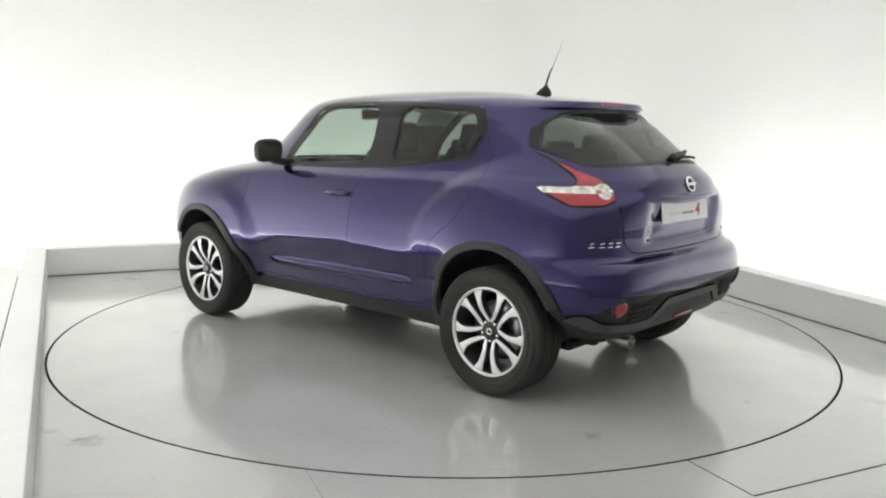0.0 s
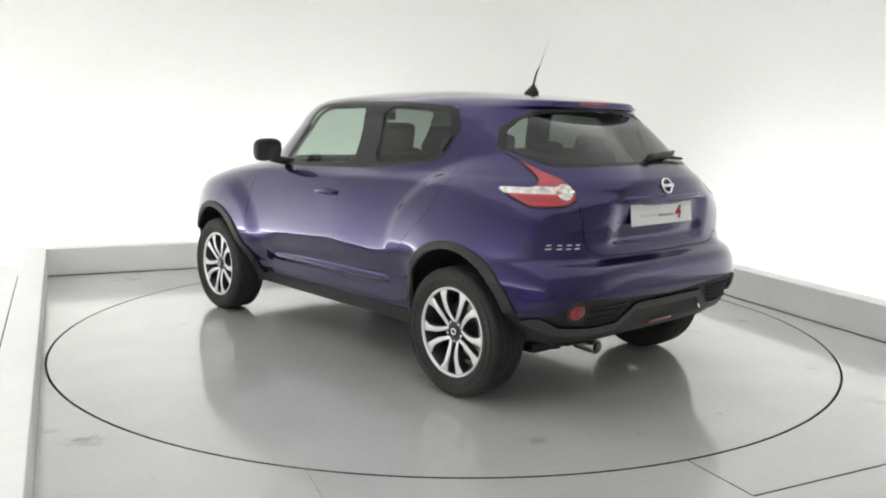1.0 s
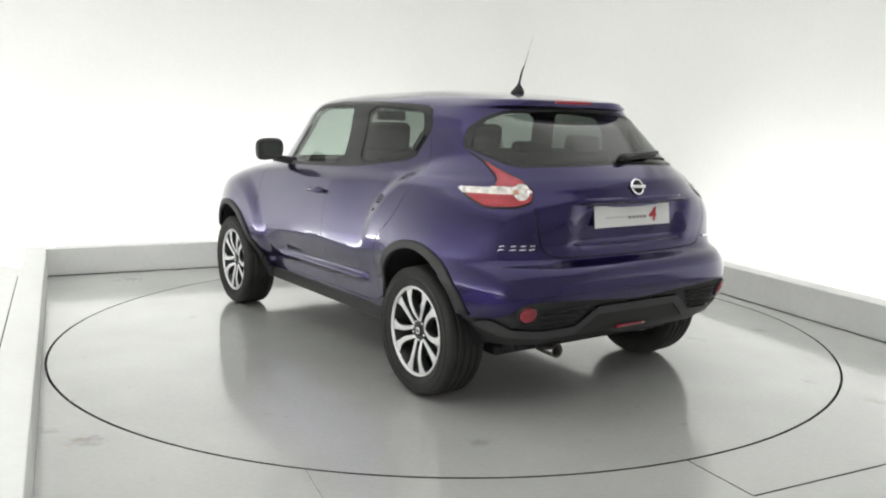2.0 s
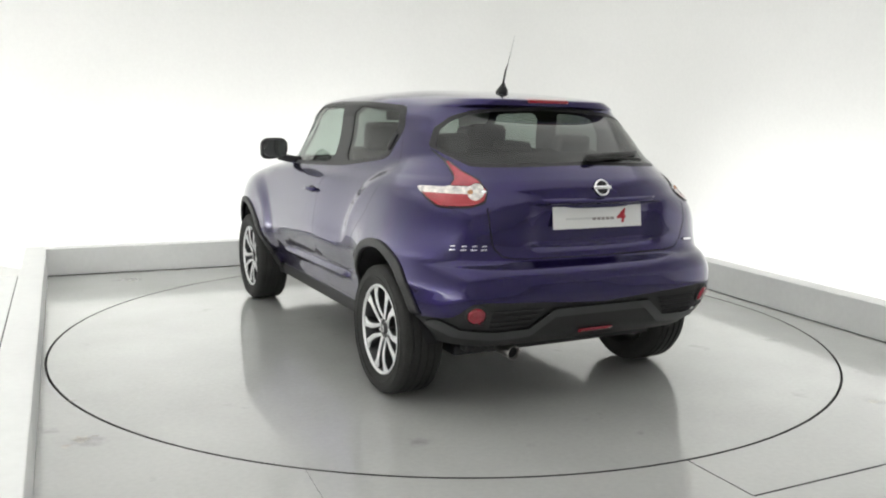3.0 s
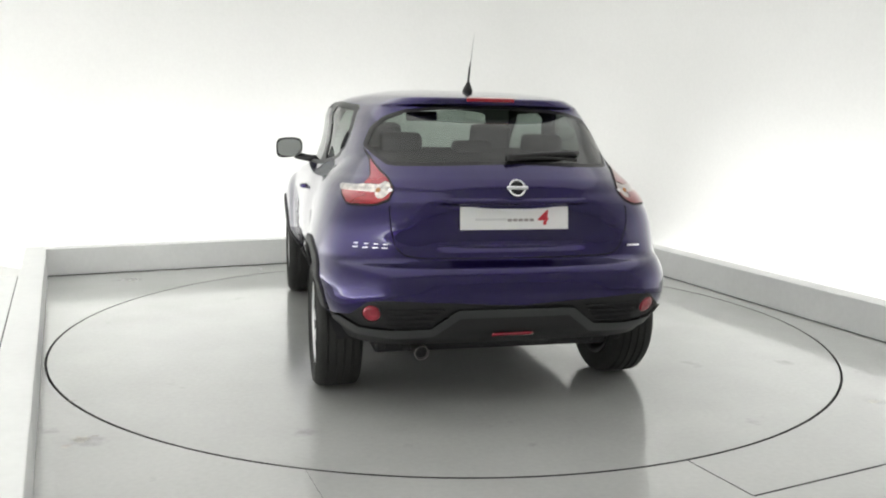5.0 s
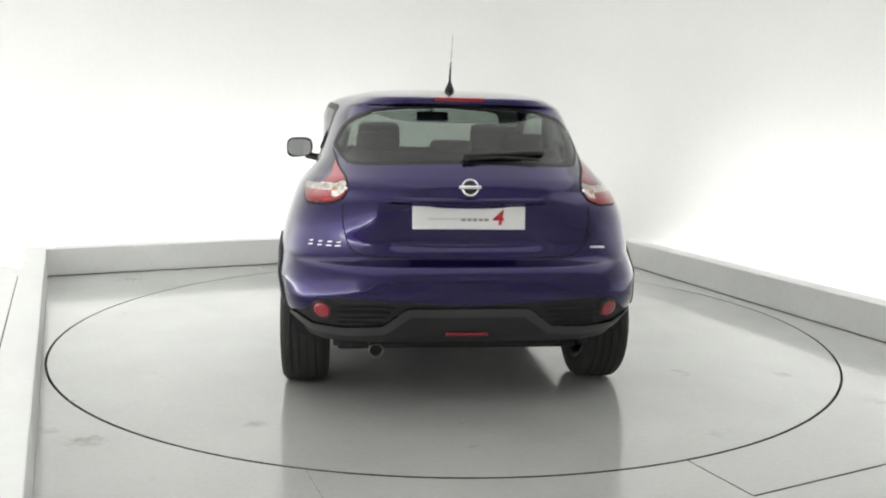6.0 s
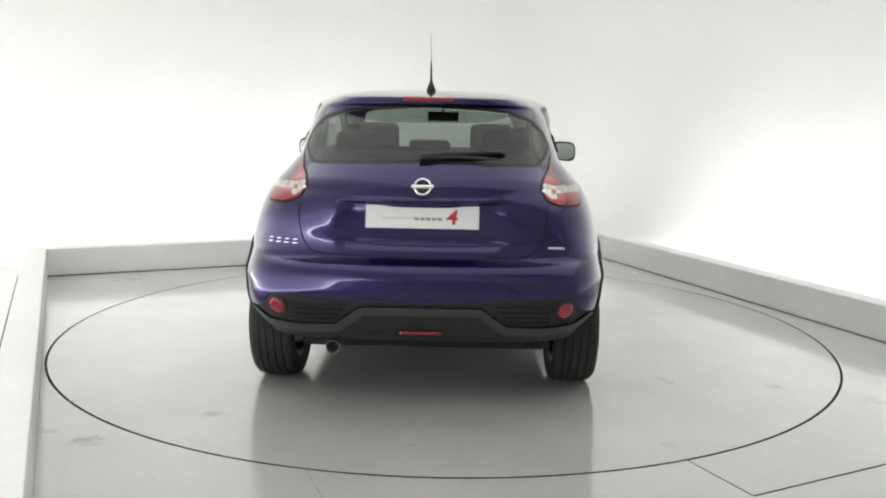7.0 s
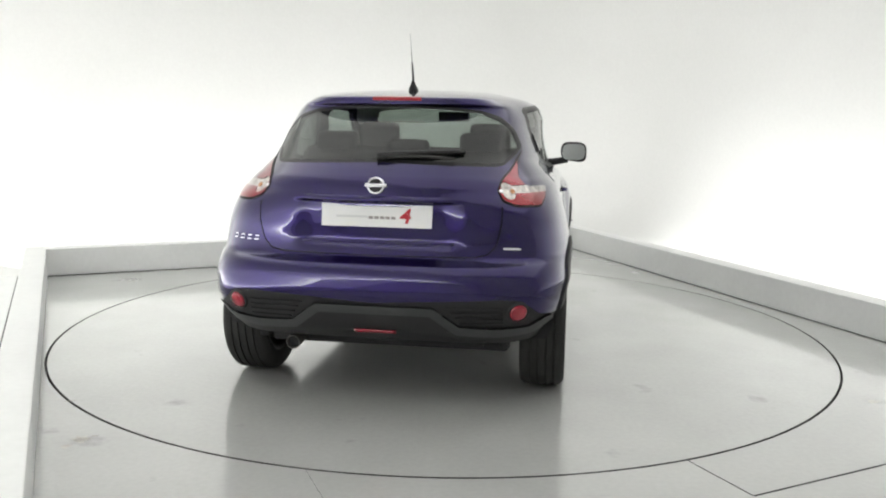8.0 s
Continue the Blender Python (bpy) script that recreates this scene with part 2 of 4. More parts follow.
def build_walls():
    # one white sweep: rounded in plan, curved at the foot and at the top
    bm = bmesh.new()
    prof = []
    prof += [(1.0 * (1 - math.sin(a)), 0.02 + 1.0 * (1 - math.cos(a))) for a in np.linspace(0, math.pi / 2, 10)]
    prof += [(0.0, z) for z in (1.3, 1.7, 2.1, 2.5, 2.9, 3.2)]
    prof += [(0.8 * (1 - math.cos(a)), 3.2 + 0.8 * math.sin(a)) for a in np.linspace(0.15, math.pi / 2, 8)]
    rad, rows = 1.3, []
    for inset, z in prof:
        row = []
        for ca, cb, start in ((WR - rad, WB - rad, 0), (WL + rad, WB - rad, 90), (WL + rad, WF + rad, 180), (WR - rad, WF + rad, 270)):
            for k in range(13):
                a = radians(start + 90 * k / 12)
                r = max(rad - inset, 0.02)
                row.append(bm.verts.new(room(ca + r * math.cos(a), cb + r * math.sin(a), z)))
        rows.append(row)
    n = len(rows[0])
    for a, b in zip(rows, rows[1:]):
        for i in range(n):
            bm.faces.new((a[i], b[i], b[(i + 1) % n], a[(i + 1) % n]))
    tagged(mesh_object("wall_sweep", bm, WHITE), "white painted studio wall, curved at foot and corners", "wall", kind="structure")
    # unseen grey wall, added behind the camera to darken the car's reflections
    bm = bmesh.new()
    quad_box(bm, [room(WL + .02, WF + 1.0), room(WR - .02, WF + 1.0), room(WR - .02, WF + 1.12), room(WL + .02, WF + 1.12)], -0.02, CEIL - .01)
    tagged(mesh_object("unseen_wall_front", bm, GREY_WALL, smooth=False), "unseen grey wall added to darken the car's reflections", "wall", kind="structure")
    bm = bmesh.new()
    quad_box(bm, [room(WL, WF), room(WR, WF), room(WR, WB), room(WL, WB)], CEIL, CEIL + 0.1)
    tagged(mesh_object("ceiling", bm, WHITE, smooth=False), "white studio ceiling", "ceiling", kind="structure")


build_floor()
turntable = build_turntable()
build_kerbs()
build_scuffs()
build_walls()

# ---------------------------------------------------------------- the car's skin
def curve(x, pts):
    """A smooth monotone curve through (place, value) pairs."""
    p = np.array(pts, float)
    X, Y = p[:, 0], p[:, 1]
    h, d = np.diff(X), np.diff(Y) / np.diff(X)
    m = np.zeros(len(X))
    for i in range(1, len(X) - 1):
        if d[i - 1] * d[i] > 0:
            w1, w2 = 2 * h[i] + h[i - 1], h[i] + 2 * h[i - 1]
            m[i] = (w1 + w2) / (w1 / d[i - 1] + w2 / d[i])
    m[0], m[-1] = d[0], d[-1]
    x = np.clip(np.asarray(x, float), X[0], X[-1])
    i = np.clip(np.searchsorted(X, x, side="right") - 1, 0, len(h) - 1)
    t = (x - X[i]) / h[i]
    return ((1 + 2 * t) * (1 - t) ** 2 * Y[i] + t * (1 - t) ** 2 * h[i] * m[i] + t * t * (3 - 2 * t) * Y[i + 1] + t * t * (t - 1) * h[i] * m[i + 1])


def ramp(x, a, b):
    t = np.clip((x - a) / (b - a), 0, 1)
    return t * t * (3 - 2 * t)


# by height: half width, rear end, roundness of the tail, where the tail begins to turn, and the same for the nose
HALF_W = [(.2, .785), (.3, .80), (.36, .818), (.5, .845), (.60, .858), (.66, .861), (.72, .8596), (.8, .853), (.9, .838), (1.0, .815), (1.05, .796), (1.09, .765),
          (1.12, .735), (1.18, .702), (1.25, .672), (1.35, .620), (1.45, .546), (1.49, .480), (1.51, .435), (1.53, .37), (1.548, .285), (1.56, .18), (1.568, .004)]
TAIL_Y = [(.2, -1.66), (.3, -1.78), (.4, -1.89), (.5, -1.93), (.6, -1.96), (.66, -1.96), (.71, -1.94), (.745, -1.88), (.8, -1.87), (.9, -1.885), (1.0, -1.90),
          (1.06, -1.895), (1.1, -1.88), (1.14, -1.84), (1.18, -1.79), (1.25, -1.69), (1.35, -1.54), (1.445, -1.395), (1.46, -1.42), (1.49, -1.42), (1.51, -1.30),
          (1.53, -1.10), (1.548, -.88), (1.56, -.68), (1.568, -.45)]
TAIL_N = [(.2, 5.5), (.5, 5.8), (.6, 5.2), (.7, 4.6), (.75, 4.4), (.9, 4.0), (1.0, 3.3), (1.06, 2.8), (1.2, 2.7), (1.35, 3.3), (1.45, 4.5), (1.5, 4.5), (1.568, 2.4)]
TAIL_0 = [(.2, -1.0), (1.05, -1.0), (1.2, -.95), (1.5, -.95), (1.53, -.75), (1.568, -.44)]
NOSE_Y = [(.2, 1.8), (.3, 1.94), (.4, 2.04), (.55, 2.10), (.7, 2.10), (.85, 2.06), (.94, 1.95), (.99, 1.8), (1.04, 1.56), (1.08, 1.32), (1.1, 1.22), (1.13, 1.16),
          (1.2, 1.06), (1.3, .90), (1.4, .73), (1.47, .61), (1.50, .53), (1.525, .41), (1.545, .21), (1.56, -.07), (1.568, -.43)]
NOSE_N = [(.2, 4.0), (.6, 3.4), (.9, 3.0), (1.05, 2.8), (1.3, 3.0), (1.5, 3.4), (1.568, 2.4)]
NOSE_0 = [(.2, .9), (.9, .9), (1.02, .6), (1.1, 0.1), (1.3, -.1), (1.5, -.35), (1.568, -.44)]
# by height: how much wider the cabin is at the doors than at the tail
CABIN = [(1.0, 1.0), (1.09, 1.012), (1.12, 1.03), (1.18, 1.051), (1.25, 1.074), (1.35, 1.145), (1.40, 1.205), (1.45, 1.265), (1.49, 1.36), (1.51, 1.39), (1.53, 1.40), (1.548, 1.44), (1.56, 1.46), (1.568, 1.5)]
HUB_Y, HUB_Z = 1.265, 0.328


def skin_grid():
    """Half of the body's skin (x >= 0) as rows of level outlines: arrays x, y, z."""
    zs = np.concatenate([np.arange(.22, .93, .0125), np.arange(.93, 1.12, .006), np.arange(1.12, 1.44, .0125), np.arange(1.44, 1.505, .005),
                         1.568 - .063 * np.linspace(1, 0, 26) ** 1.8])
    Z = zs[:, None]
    f = np.linspace(0, 1, 121)[None, :] * math.pi / 2
    g = np.linspace(math.pi / 2, 0, 71)[None, :]
    W, n, m = curve(Z, HALF_W), curve(Z, TAIL_N), curve(Z, NOSE_N)
    y0, y1 = curve(Z, TAIL_0), curve(Z, NOSE_0)
    r = (np.cos(f) ** n + np.sin(f) ** n) ** (-1 / n)
    tx, ty = W * r * np.sin(f), y0 + (curve(Z, TAIL_Y) - y0) * r * np.cos(f)
    q = (np.cos(g) ** m + np.sin(g) ** m) ** (-1 / m)
    nx, ny = W * q * np.sin(g), y1 + (curve(Z, NOSE_Y) - y1) * q * np.cos(g)
    s = np.linspace(0, 1, 131)[None, 1:-1]
    mx, my = W + 0 * s, y0 + (y1 - y0) * s
    x, y = np.concatenate([tx, mx, nx], 1), np.concatenate([ty, my, ny], 1)
    z = Z + 0 * x
    x = x * (1 + (curve(Z, CABIN) - 1) * ramp(y, -1.38, -.55))
    # wheel haunches
    bump = .024 * np.exp(-((y + 1.27) / .40) ** 2) * ramp(z, .15, .45) * (1 - ramp(z, .68, 1.08))
    bump += .022 * (1 - ramp(np.hypot((y + 1.34) / .69, (z - .55) / .65), .88, 1.02)) * ramp(z, .15, .45) * (1 - (1 - ramp(z, .62, .95)) * ramp(y, -1.12, -.86))
    bump += .018 * ramp(y, -.75, -.2) * ramp(z, .4, .6) * (1 - ramp(z, 1.02, 1.12))
    bump += .030 * np.exp(-((y - 1.27) / .42) ** 2) * ramp(z, .15, .45) * (1 - ramp(z, .8, 1.05))
    bump += .024 * (1 - ramp(np.hypot((y - 1.36) / .70, (z - .58) / .44), .80, 1.04)) * ramp(z, .15, .45)
    # doors drawn in below a wandering crease, with a raised lower moulding
    door = ramp(y, -1.0, -.82) * (1 - ramp(y, .84, 1.0))
    crease = np.interp(y, [-1.0, -.8, -.6, -.15, .40, .50, .62, .8, .95], [.70, .672, .656, .680, .645, .625, .580, .550, .545])
    under = np.maximum(crease - z, 0)
    bump -= door * np.minimum(.36 * under, .050)
    bump += .030 * ramp(y, -.68, -.6) * (1 - ramp(y, .5, .62)) * np.exp(-((z - .485 + .012 * y) / .015) ** 2)
    # a ledge round the corners of the rear bumper, hollow above it
    corner = ramp(-y, 1.42, 1.60) * ramp(x / W, .5, .8)
    bump += corner * (.006 * np.exp(-((z - .635) / .030) ** 2) - .009 * np.exp(-((z - .725) / .040) ** 2))
    # the corners of the tail are drawn in behind the wheels
    bump -= .055 * (1 - ramp(z, .38, .52)) * ramp(-y, 1.46, 1.62)
    x = x * (1 + bump / W * ramp(x / W, .3, .9))
    # number plate recess in the tailgate
    rear = ramp(-y, 1.6, 1.75)
    dent = (1 - ramp(x, .30, .43)) * ramp(z, .775, .82) * (1 - ramp(z, .995, 1.012)) * rear
    y = y + .026 * dent
    return x, y, z


def split(V, T, f):
    """Cuts the triangles along the zero line of a field given at the points."""
    f = np.where(np.abs(f) < 2e-5, 2e-5, f)
    s = f > 0
    cross = s[T].any(1) & ~s[T].all(1)
    keep, add, made, extra = T[~cross], [], {}, []

    def mid(a, b):
        k = (a, b) if a < b else (b, a)
        if k not in made:
            w = f[k[0]] / (f[k[0]] - f[k[1]])
            made[k] = len(V) + len(extra)
            extra.append(V[k[0]] * (1 - w) + V[k[1]] * w)
        return made[k]

    for a, b, c in T[cross].tolist():
        while not (s[a] != s[b] and s[a] != s[c]):
            a, b, c = b, c, a
        p, q = mid(a, b), mid(a, c)
        add += [(a, p, q), (p, b, c), (p, c, q)]
    if extra:
        V = np.vstack([V, np.array(extra)])
        keep = np.vstack([keep, np.array(add)])
    return V, keep


def soften(poly, times=2):
    for _ in range(times):
        out = []
        for a, b in zip(poly, poly[1:] + poly[:1]):
            out += [(a[0] * .88 + b[0] * .12, a[1] * .88 + b[1] * .12), (a[0] * .12 + b[0] * .88, a[1] * .12 + b[1] * .88)]
        poly = out
    return poly


def polygon(u, v, poly):
    """Signed distance to a closed outline, negative inside."""
    d = np.full(u.shape, 1e9)
    inside = np.zeros(u.shape, bool)
    for (ax, ay), (bx, by) in zip(poly, poly[1:] + poly[:1]):
        ex, ey, wx, wy = bx - ax, by - ay, u - ax, v - ay
        k = np.clip((wx * ex + wy * ey) / (ex * ex + ey * ey + 1e-12), 0, 1)
        d = np.minimum(d, np.hypot(wx - ex * k, wy - ey * k))
        inside ^= ((ay > v) != (by > v)) & (u < ex * (v - ay) / (ey if abs(ey) > 1e-12 else 1e-12) + ax)
    return np.where(inside, -d, d)


def polyline(u, v, line):
    d = np.full(u.shape, 1e9)
    for (ax, ay), (bx, by) in zip(line, line[1:]):
        ex, ey = bx - ax, by - ay
        k = np.clip(((u - ax) * ex + (v - ay) * ey) / (ex * ex + ey * ey), 0, 1)
        d = np.minimum(d, np.hypot(u - ax - ex * k, v - ay - ey * k))
    return d


# outlines on the body, in metres of the car
SIDE_GLAZING = soften([(.57, 1.082), (.50, 1.21), (.36, 1.35), (.21, 1.474), (-.15, 1.490), (-.63, 1.482), (-1.01, 1.456), (-1.075, 1.33), (-1.00, 1.175), (-.46, 1.115), (-.2, 1.102)], 2)
FRONT_PANE = soften([(.54, 1.104), (.445, 1.23), (.19, 1.456), (-.318, 1.468), (-.245, 1.126)], 1)
REAR_PANE = soften([(-.440, 1.138), (-.500, 1.462), (-.965, 1.434), (-1.012, 1.33), (-.95, 1.185)], 1)
WINDSCREEN = soften([(-.67, 1.115), (-.61, 1.21), (-.575, 1.345), (-.52, 1.468), (0, 1.500), (.52, 1.468), (.575, 1.345), (.61, 1.21), (.67, 1.115), (0, 1.112)], 2)
REAR_HALF = [(0, 1.459), (.29, 1.446), (.43, 1.432), (.525, 1.402), (.594, 1.345), (.637, 1.252), (.60, 1.205), (.553, 1.162), (.285, 1.171), (0, 1.180)]
REAR_GLAZING = soften(REAR_HALF + [(-a, b) for a, b in REAR_HALF[-2:0:-1]], 1)
TAIL_LAMP = soften([(-.290, 1.252), (-.396, 1.203), (-.508, 1.146), (-.593, 1.110), (-.642, 1.066), (-.640, 1.010), (-.577, .985), (-.419, .980), (-.337, 1.022), (-.282, 1.070), (-.455, 1.073), (-.472, 1.110), (-.408, 1.180)], 1)
GATE_HALF = [(0, .750), (.45, .756), (.515, .768), (.555, .81), (.575, .90), (.578, .985), (.53, 1.07), (.575, 1.19), (0, 1.22)]
TAILGATE = soften(GATE_HALF + [(-a, b) for a, b in GATE_HALF[-2:0:-1]], 1)
FRONT_DOOR = [(.80, .37), (.80, .80), (.78, 1.02), (.60, 1.078), (.52, 1.21), (.38, 1.354), (.225, 1.488), (-.42, 1.496), (-.41, 1.40), (-.30, 1.10), (-.225, .95), (-.22, .77), (-.20, .37)]
REAR_DOOR = soften([(-.20, .37), (-.22, .77), (-.225, .95), (-.30, 1.10), (-.41, 1.40), (-.42, 1.496), (-.99, 1.465), (-1.07, 1.33), (-1.14, 1.17), (-1.13, 1.05), (-1.03, .88), (-.87, .76), (-.79, .60), (-.76, .37)], 1)
BAND = [(.80, .47), (.72, .425), (.56, .412), (.39, .418), (.27, .507), (-.27, .507), (-.39, .418), (-.56, .412), (-.72, .425), (-.80, .47)]
BONNET = soften([(-.62, 1.20), (-.60, 1.6), (-.5, 1.90), (0, 1.99), (.5, 1.90), (.60, 1.6), (.62, 1.20), (0, 1.27)], 2)
FAR = 0.3


def fields(V, only=None):
    """The fields that bound the body's pieces, at the points V; all of them, or those named."""
    x, y, z = np.abs(V[:, 0]), V[:, 1], V[:, 2]
    side, back, nose = x > .45, y < -1.0, y > .2

    def where(mask, call):
        out = np.full(len(V), FAR)
        if mask.any():
            out[mask] = call(x[mask], y[mask], z[mask])
        return out
    oval = lambda hy, a, b: where(side, lambda x, y, z: np.hypot((y - hy) / a, (z - HUB_Z) / b) - 1)
    door = lambda line, d: where(side & (y < 1.2), lambda x, y, z: polygon(y, z, line)) + d
    gate = lambda d: where(back, lambda x, y, z: polygon(x, z, TAILGATE)) + d
    glaz = lambda d: where(back, lambda x, y, z: polygon(x, z, REAR_GLAZING)) + d
    hood = lambda d: where((z > .9) & (y > 1.0), lambda x, y, z: polygon(x, y, BONNET)) + d
    calls = {
        "hem": lambda: z - np.interp(y, [-1.9, -1.62, -1.5, -1.3, 1.5, 1.8], [.335, .36, .36, .27, .26, .24]),
        "well_rear": lambda: oval(-HUB_Y, .388, .424), "flare_rear": lambda: oval(-HUB_Y, .450, .466),
        "well_front": lambda: oval(HUB_Y, .388, .424), "flare_front": lambda: oval(HUB_Y, .448, .464),
        "sill": lambda: z - .345,
        "skirt": lambda: z - np.where(y < 0, np.interp(x, [0, .37, .60, .69, .76, .9], [.540, .565, .578, .570, .505, .47]), .42),
        "band": lambda: where(back & (z < .6), lambda x, y, z: polyline(x, z, BAND) - .021),
        "glazing": lambda: where(side & (z > 1), lambda x, y, z: polygon(y, z, SIDE_GLAZING)),
        "pane_front": lambda: where(side & (z > 1), lambda x, y, z: polygon(y, z, FRONT_PANE)),
        "pane_rear": lambda: where(side & (z > 1), lambda x, y, z: polygon(y, z, REAR_PANE)),
        "screen": lambda: where(nose & (z > 1.0), lambda x, y, z: polygon(x, z, WINDSCREEN)),
        "rear_glazing": lambda: glaz(0), "rear_pane": lambda: glaz(.016),
        "lamp": lambda: where(back & (z > .9), lambda x, y, z: polygon(.793 * x + .61 * y, z, TAIL_LAMP)),
        "lamp_rim": lambda: where(back & (z > .9), lambda x, y, z: polygon(.793 * x + .61 * y, z, TAIL_LAMP)) + .0075,
        "lamp_low": lambda: z - 1.034,
        "lamp_clear": lambda: np.minimum(np.hypot(.793 * x + .61 * y + .588, z - 1.054) - .038, np.maximum(np.abs(.793 * x + .61 * y + .43) - .150, np.abs(z - 1.060) - .018)),
        "gate_in": lambda: gate(.003), "gate_out": lambda: gate(-.003),
        "front_door_in": lambda: door(FRONT_DOOR, .0012), "front_door_out": lambda: door(FRONT_DOOR, -.0012),
        "rear_door_in": lambda: door(REAR_DOOR, .0012), "rear_door_out": lambda: door(REAR_DOOR, -.0012),
        "bonnet_in": lambda: hood(.003), "bonnet_out": lambda: hood(-.003),
        "bumper": lambda: where(y < -1.5, lambda x, y, z: z - np.interp(x, [0, .45, .56, .75, .9], [.748, .746, .73, .725, .725])),
        "brake": lambda: where(back & (z > 1.4), lambda x, y, z: np.maximum(np.abs(x) - .125, np.abs(z - 1.487) - .011)),
    }
    return {k: calls[k]() for k in (only or calls)}


ORDER = ["hem", "well_rear", "well_front", "flare_rear", "flare_front", "sill", "skirt", "band", "glazing", "pane_front", "pane_rear", "screen", "rear_glazing",
         "rear_pane", "lamp", "lamp_rim", "lamp_clear", "lamp_low", "gate_in", "gate_out", "front_door_in", "front_door_out", "rear_door_in", "rear_door_out", "bonnet_in",
         "bonnet_out", "bumper", "brake"]
LOCAL = {"lamp_low": "lamp", "lamp_clear": "lamp"}          # these cut only inside another outline


def cut_skin():
    x, y, z = skin_grid()
    n, m = x.shape
    V = np.stack([x.ravel(), y.ravel(), z.ravel()], 1)
    i, j = np.meshgrid(np.arange(n - 1), np.arange(m - 1), indexing="ij")
    a = (i * m + j).ravel()
    b, c, d = a + 1, a + m + 1, a + m
    T = np.vstack([np.stack([a, b, c], 1), np.stack([a, c, d], 1)])
    for key in ORDER:
        g = fields(V, [key])[key]
        if key in LOCAL:
            g = np.where(fields(V, [LOCAL[key]])[LOCAL[key]] < .02, g, np.abs(g) + .01)
        V, T = split(V, T, g)
    # areas below the hem and inside the wheel openings go
    N = np.zeros_like(V)
    fn = np.cross(V[T[:, 1]] - V[T[:, 0]], V[T[:, 2]] - V[T[:, 0]])
    for k in range(3):
        np.add.at(N, T[:, k], fn)
    N[np.abs(V[:, 0]) < 1e-6, 0] = 0
    N /= np.linalg.norm(N, axis=1)[:, None] + 1e-12
    f = {k: v < 0 for k, v in fields(V[T].mean(1)).items()}
    cy = V[T].mean(1)[:, 1]
    cz = V[T].mean(1)[:, 2]
    cx = np.abs(V[T].mean(1)[:, 0])
    name = np.full(len(T), "body", dtype=object)

    def put(mask, key):
        name[mask & (name == "body")] = key
    put(f["hem"] | f["well_rear"] | f["well_front"], "none")
    put(f["flare_rear"] & ((cy > -1.4) | (cz > .50)) & (cx > .6), "flare_rear")
    put(f["flare_front"] & ((cy < 1.4) | (cz > .56)) & (cx > .6), "flare_front")
    put(f["sill"] & (np.abs(cy) < 1.0), "sill")
    put(f["band"] & f["skirt"] & (cy < -1.4), "band")
    put(f["skirt"] & (cy < -1.3), "skirt")
    put(f["skirt"] & (cy > 1.3), "chin")
    put(f["lamp"] & ~f["lamp_rim"] & ~f["lamp_clear"], "lamp_rim")
    put(f["lamp"] & f["lamp_clear"], "lamp_mid")
    put(f["lamp"] & f["lamp_low"], "lamp_low")
    put(f["lamp"], "lamp_high")
    put(f["rear_pane"], "rear_pane")
    put(f["rear_glazing"], "rear_border")
    put(f["pane_front"], "pane_front")
    put(f["pane_rear"], "pane_rear")
    put(f["glazing"], "glazing")
    put(f["screen"], "screen")
    put(f["brake"] & (cy < -1.3), "brake")
    put(f["bonnet_in"] & (cy > 1.1), "bonnet")
    put(f["bonnet_out"] & (cy > 1.1), "gap")
    put(f["gate_in"], "tailgate")
    put(f["gate_out"] & (cz < .99), "gap")
    put(f["bumper"] & (cy < -1.62), "bumper")
    put(f["front_door_in"], "front_door")
    put(f["rear_door_in"], "rear_door")
    put((cy > .25) & (cz > 1.36), "header")
    put((cy < -1.2) & (cz > 1.43), "spoiler")
    put(cz > 1.455, "roof")
    put((f["front_door_out"] | f["rear_door_out"]) & (cz > .36), "gap")
    return V, T, N, name


def skin_part(name, keys, mat, parent, sides=(1, -1), lift=0.0, label=""):
    """A piece of the skin as one mesh; lift moves it along the outward normal."""
    V, T, N, tag = SKIN
    tri = T[np.isin(tag, keys)]
    used = np.unique(tri)
    back = np.full(len(V), -1)
    back[used] = np.arange(len(used))
    verts, norms, faces, base = [], [], [], 0
    for s in sides:
        k = np.array([s, 1, 1])
        verts.append((V[used] + N[used] * lift) * k)
        norms.append(N[used] * k)
        t = back[tri]
        faces.append((t if s > 0 else t[:, ::-1]) + base)
        base += len(used)
    verts, norms, faces = np.vstack(verts), np.vstack(norms), np.vstack(faces)
    if len(sides) == 2:                       # weld the middle line
        seam = {}
        remap = np.arange(len(verts))
        for i in np.where(np.abs(verts[:, 0]) < 1e-5)[0]:
            remap[i] = seam.setdefault((round(verts[i, 1], 5), round(verts[i, 2], 5)), i)
        faces = remap[faces]
        ok = (faces[:, 0] != faces[:, 1]) & (faces[:, 1] != faces[:, 2]) & (faces[:, 0] != faces[:, 2])
        faces = faces[ok]
        keep = np.unique(faces)
        ren = np.full(len(verts), -1)
        ren[keep] = np.arange(len(keep))
        verts, norms, faces = verts[keep], norms[keep], ren[faces]
    me = bpy.data.meshes.new(name)
    me.from_pydata(verts.tolist(), [], faces.tolist())
    me.materials.append(mat)
    me.shade_smooth()
    me.normals_split_custom_set_from_vertices(norms.tolist())
    ob = new(name, me)
    ob.parent = parent
    if label:
        tagged(ob, label)
    return ob


SKIN = cut_skin()

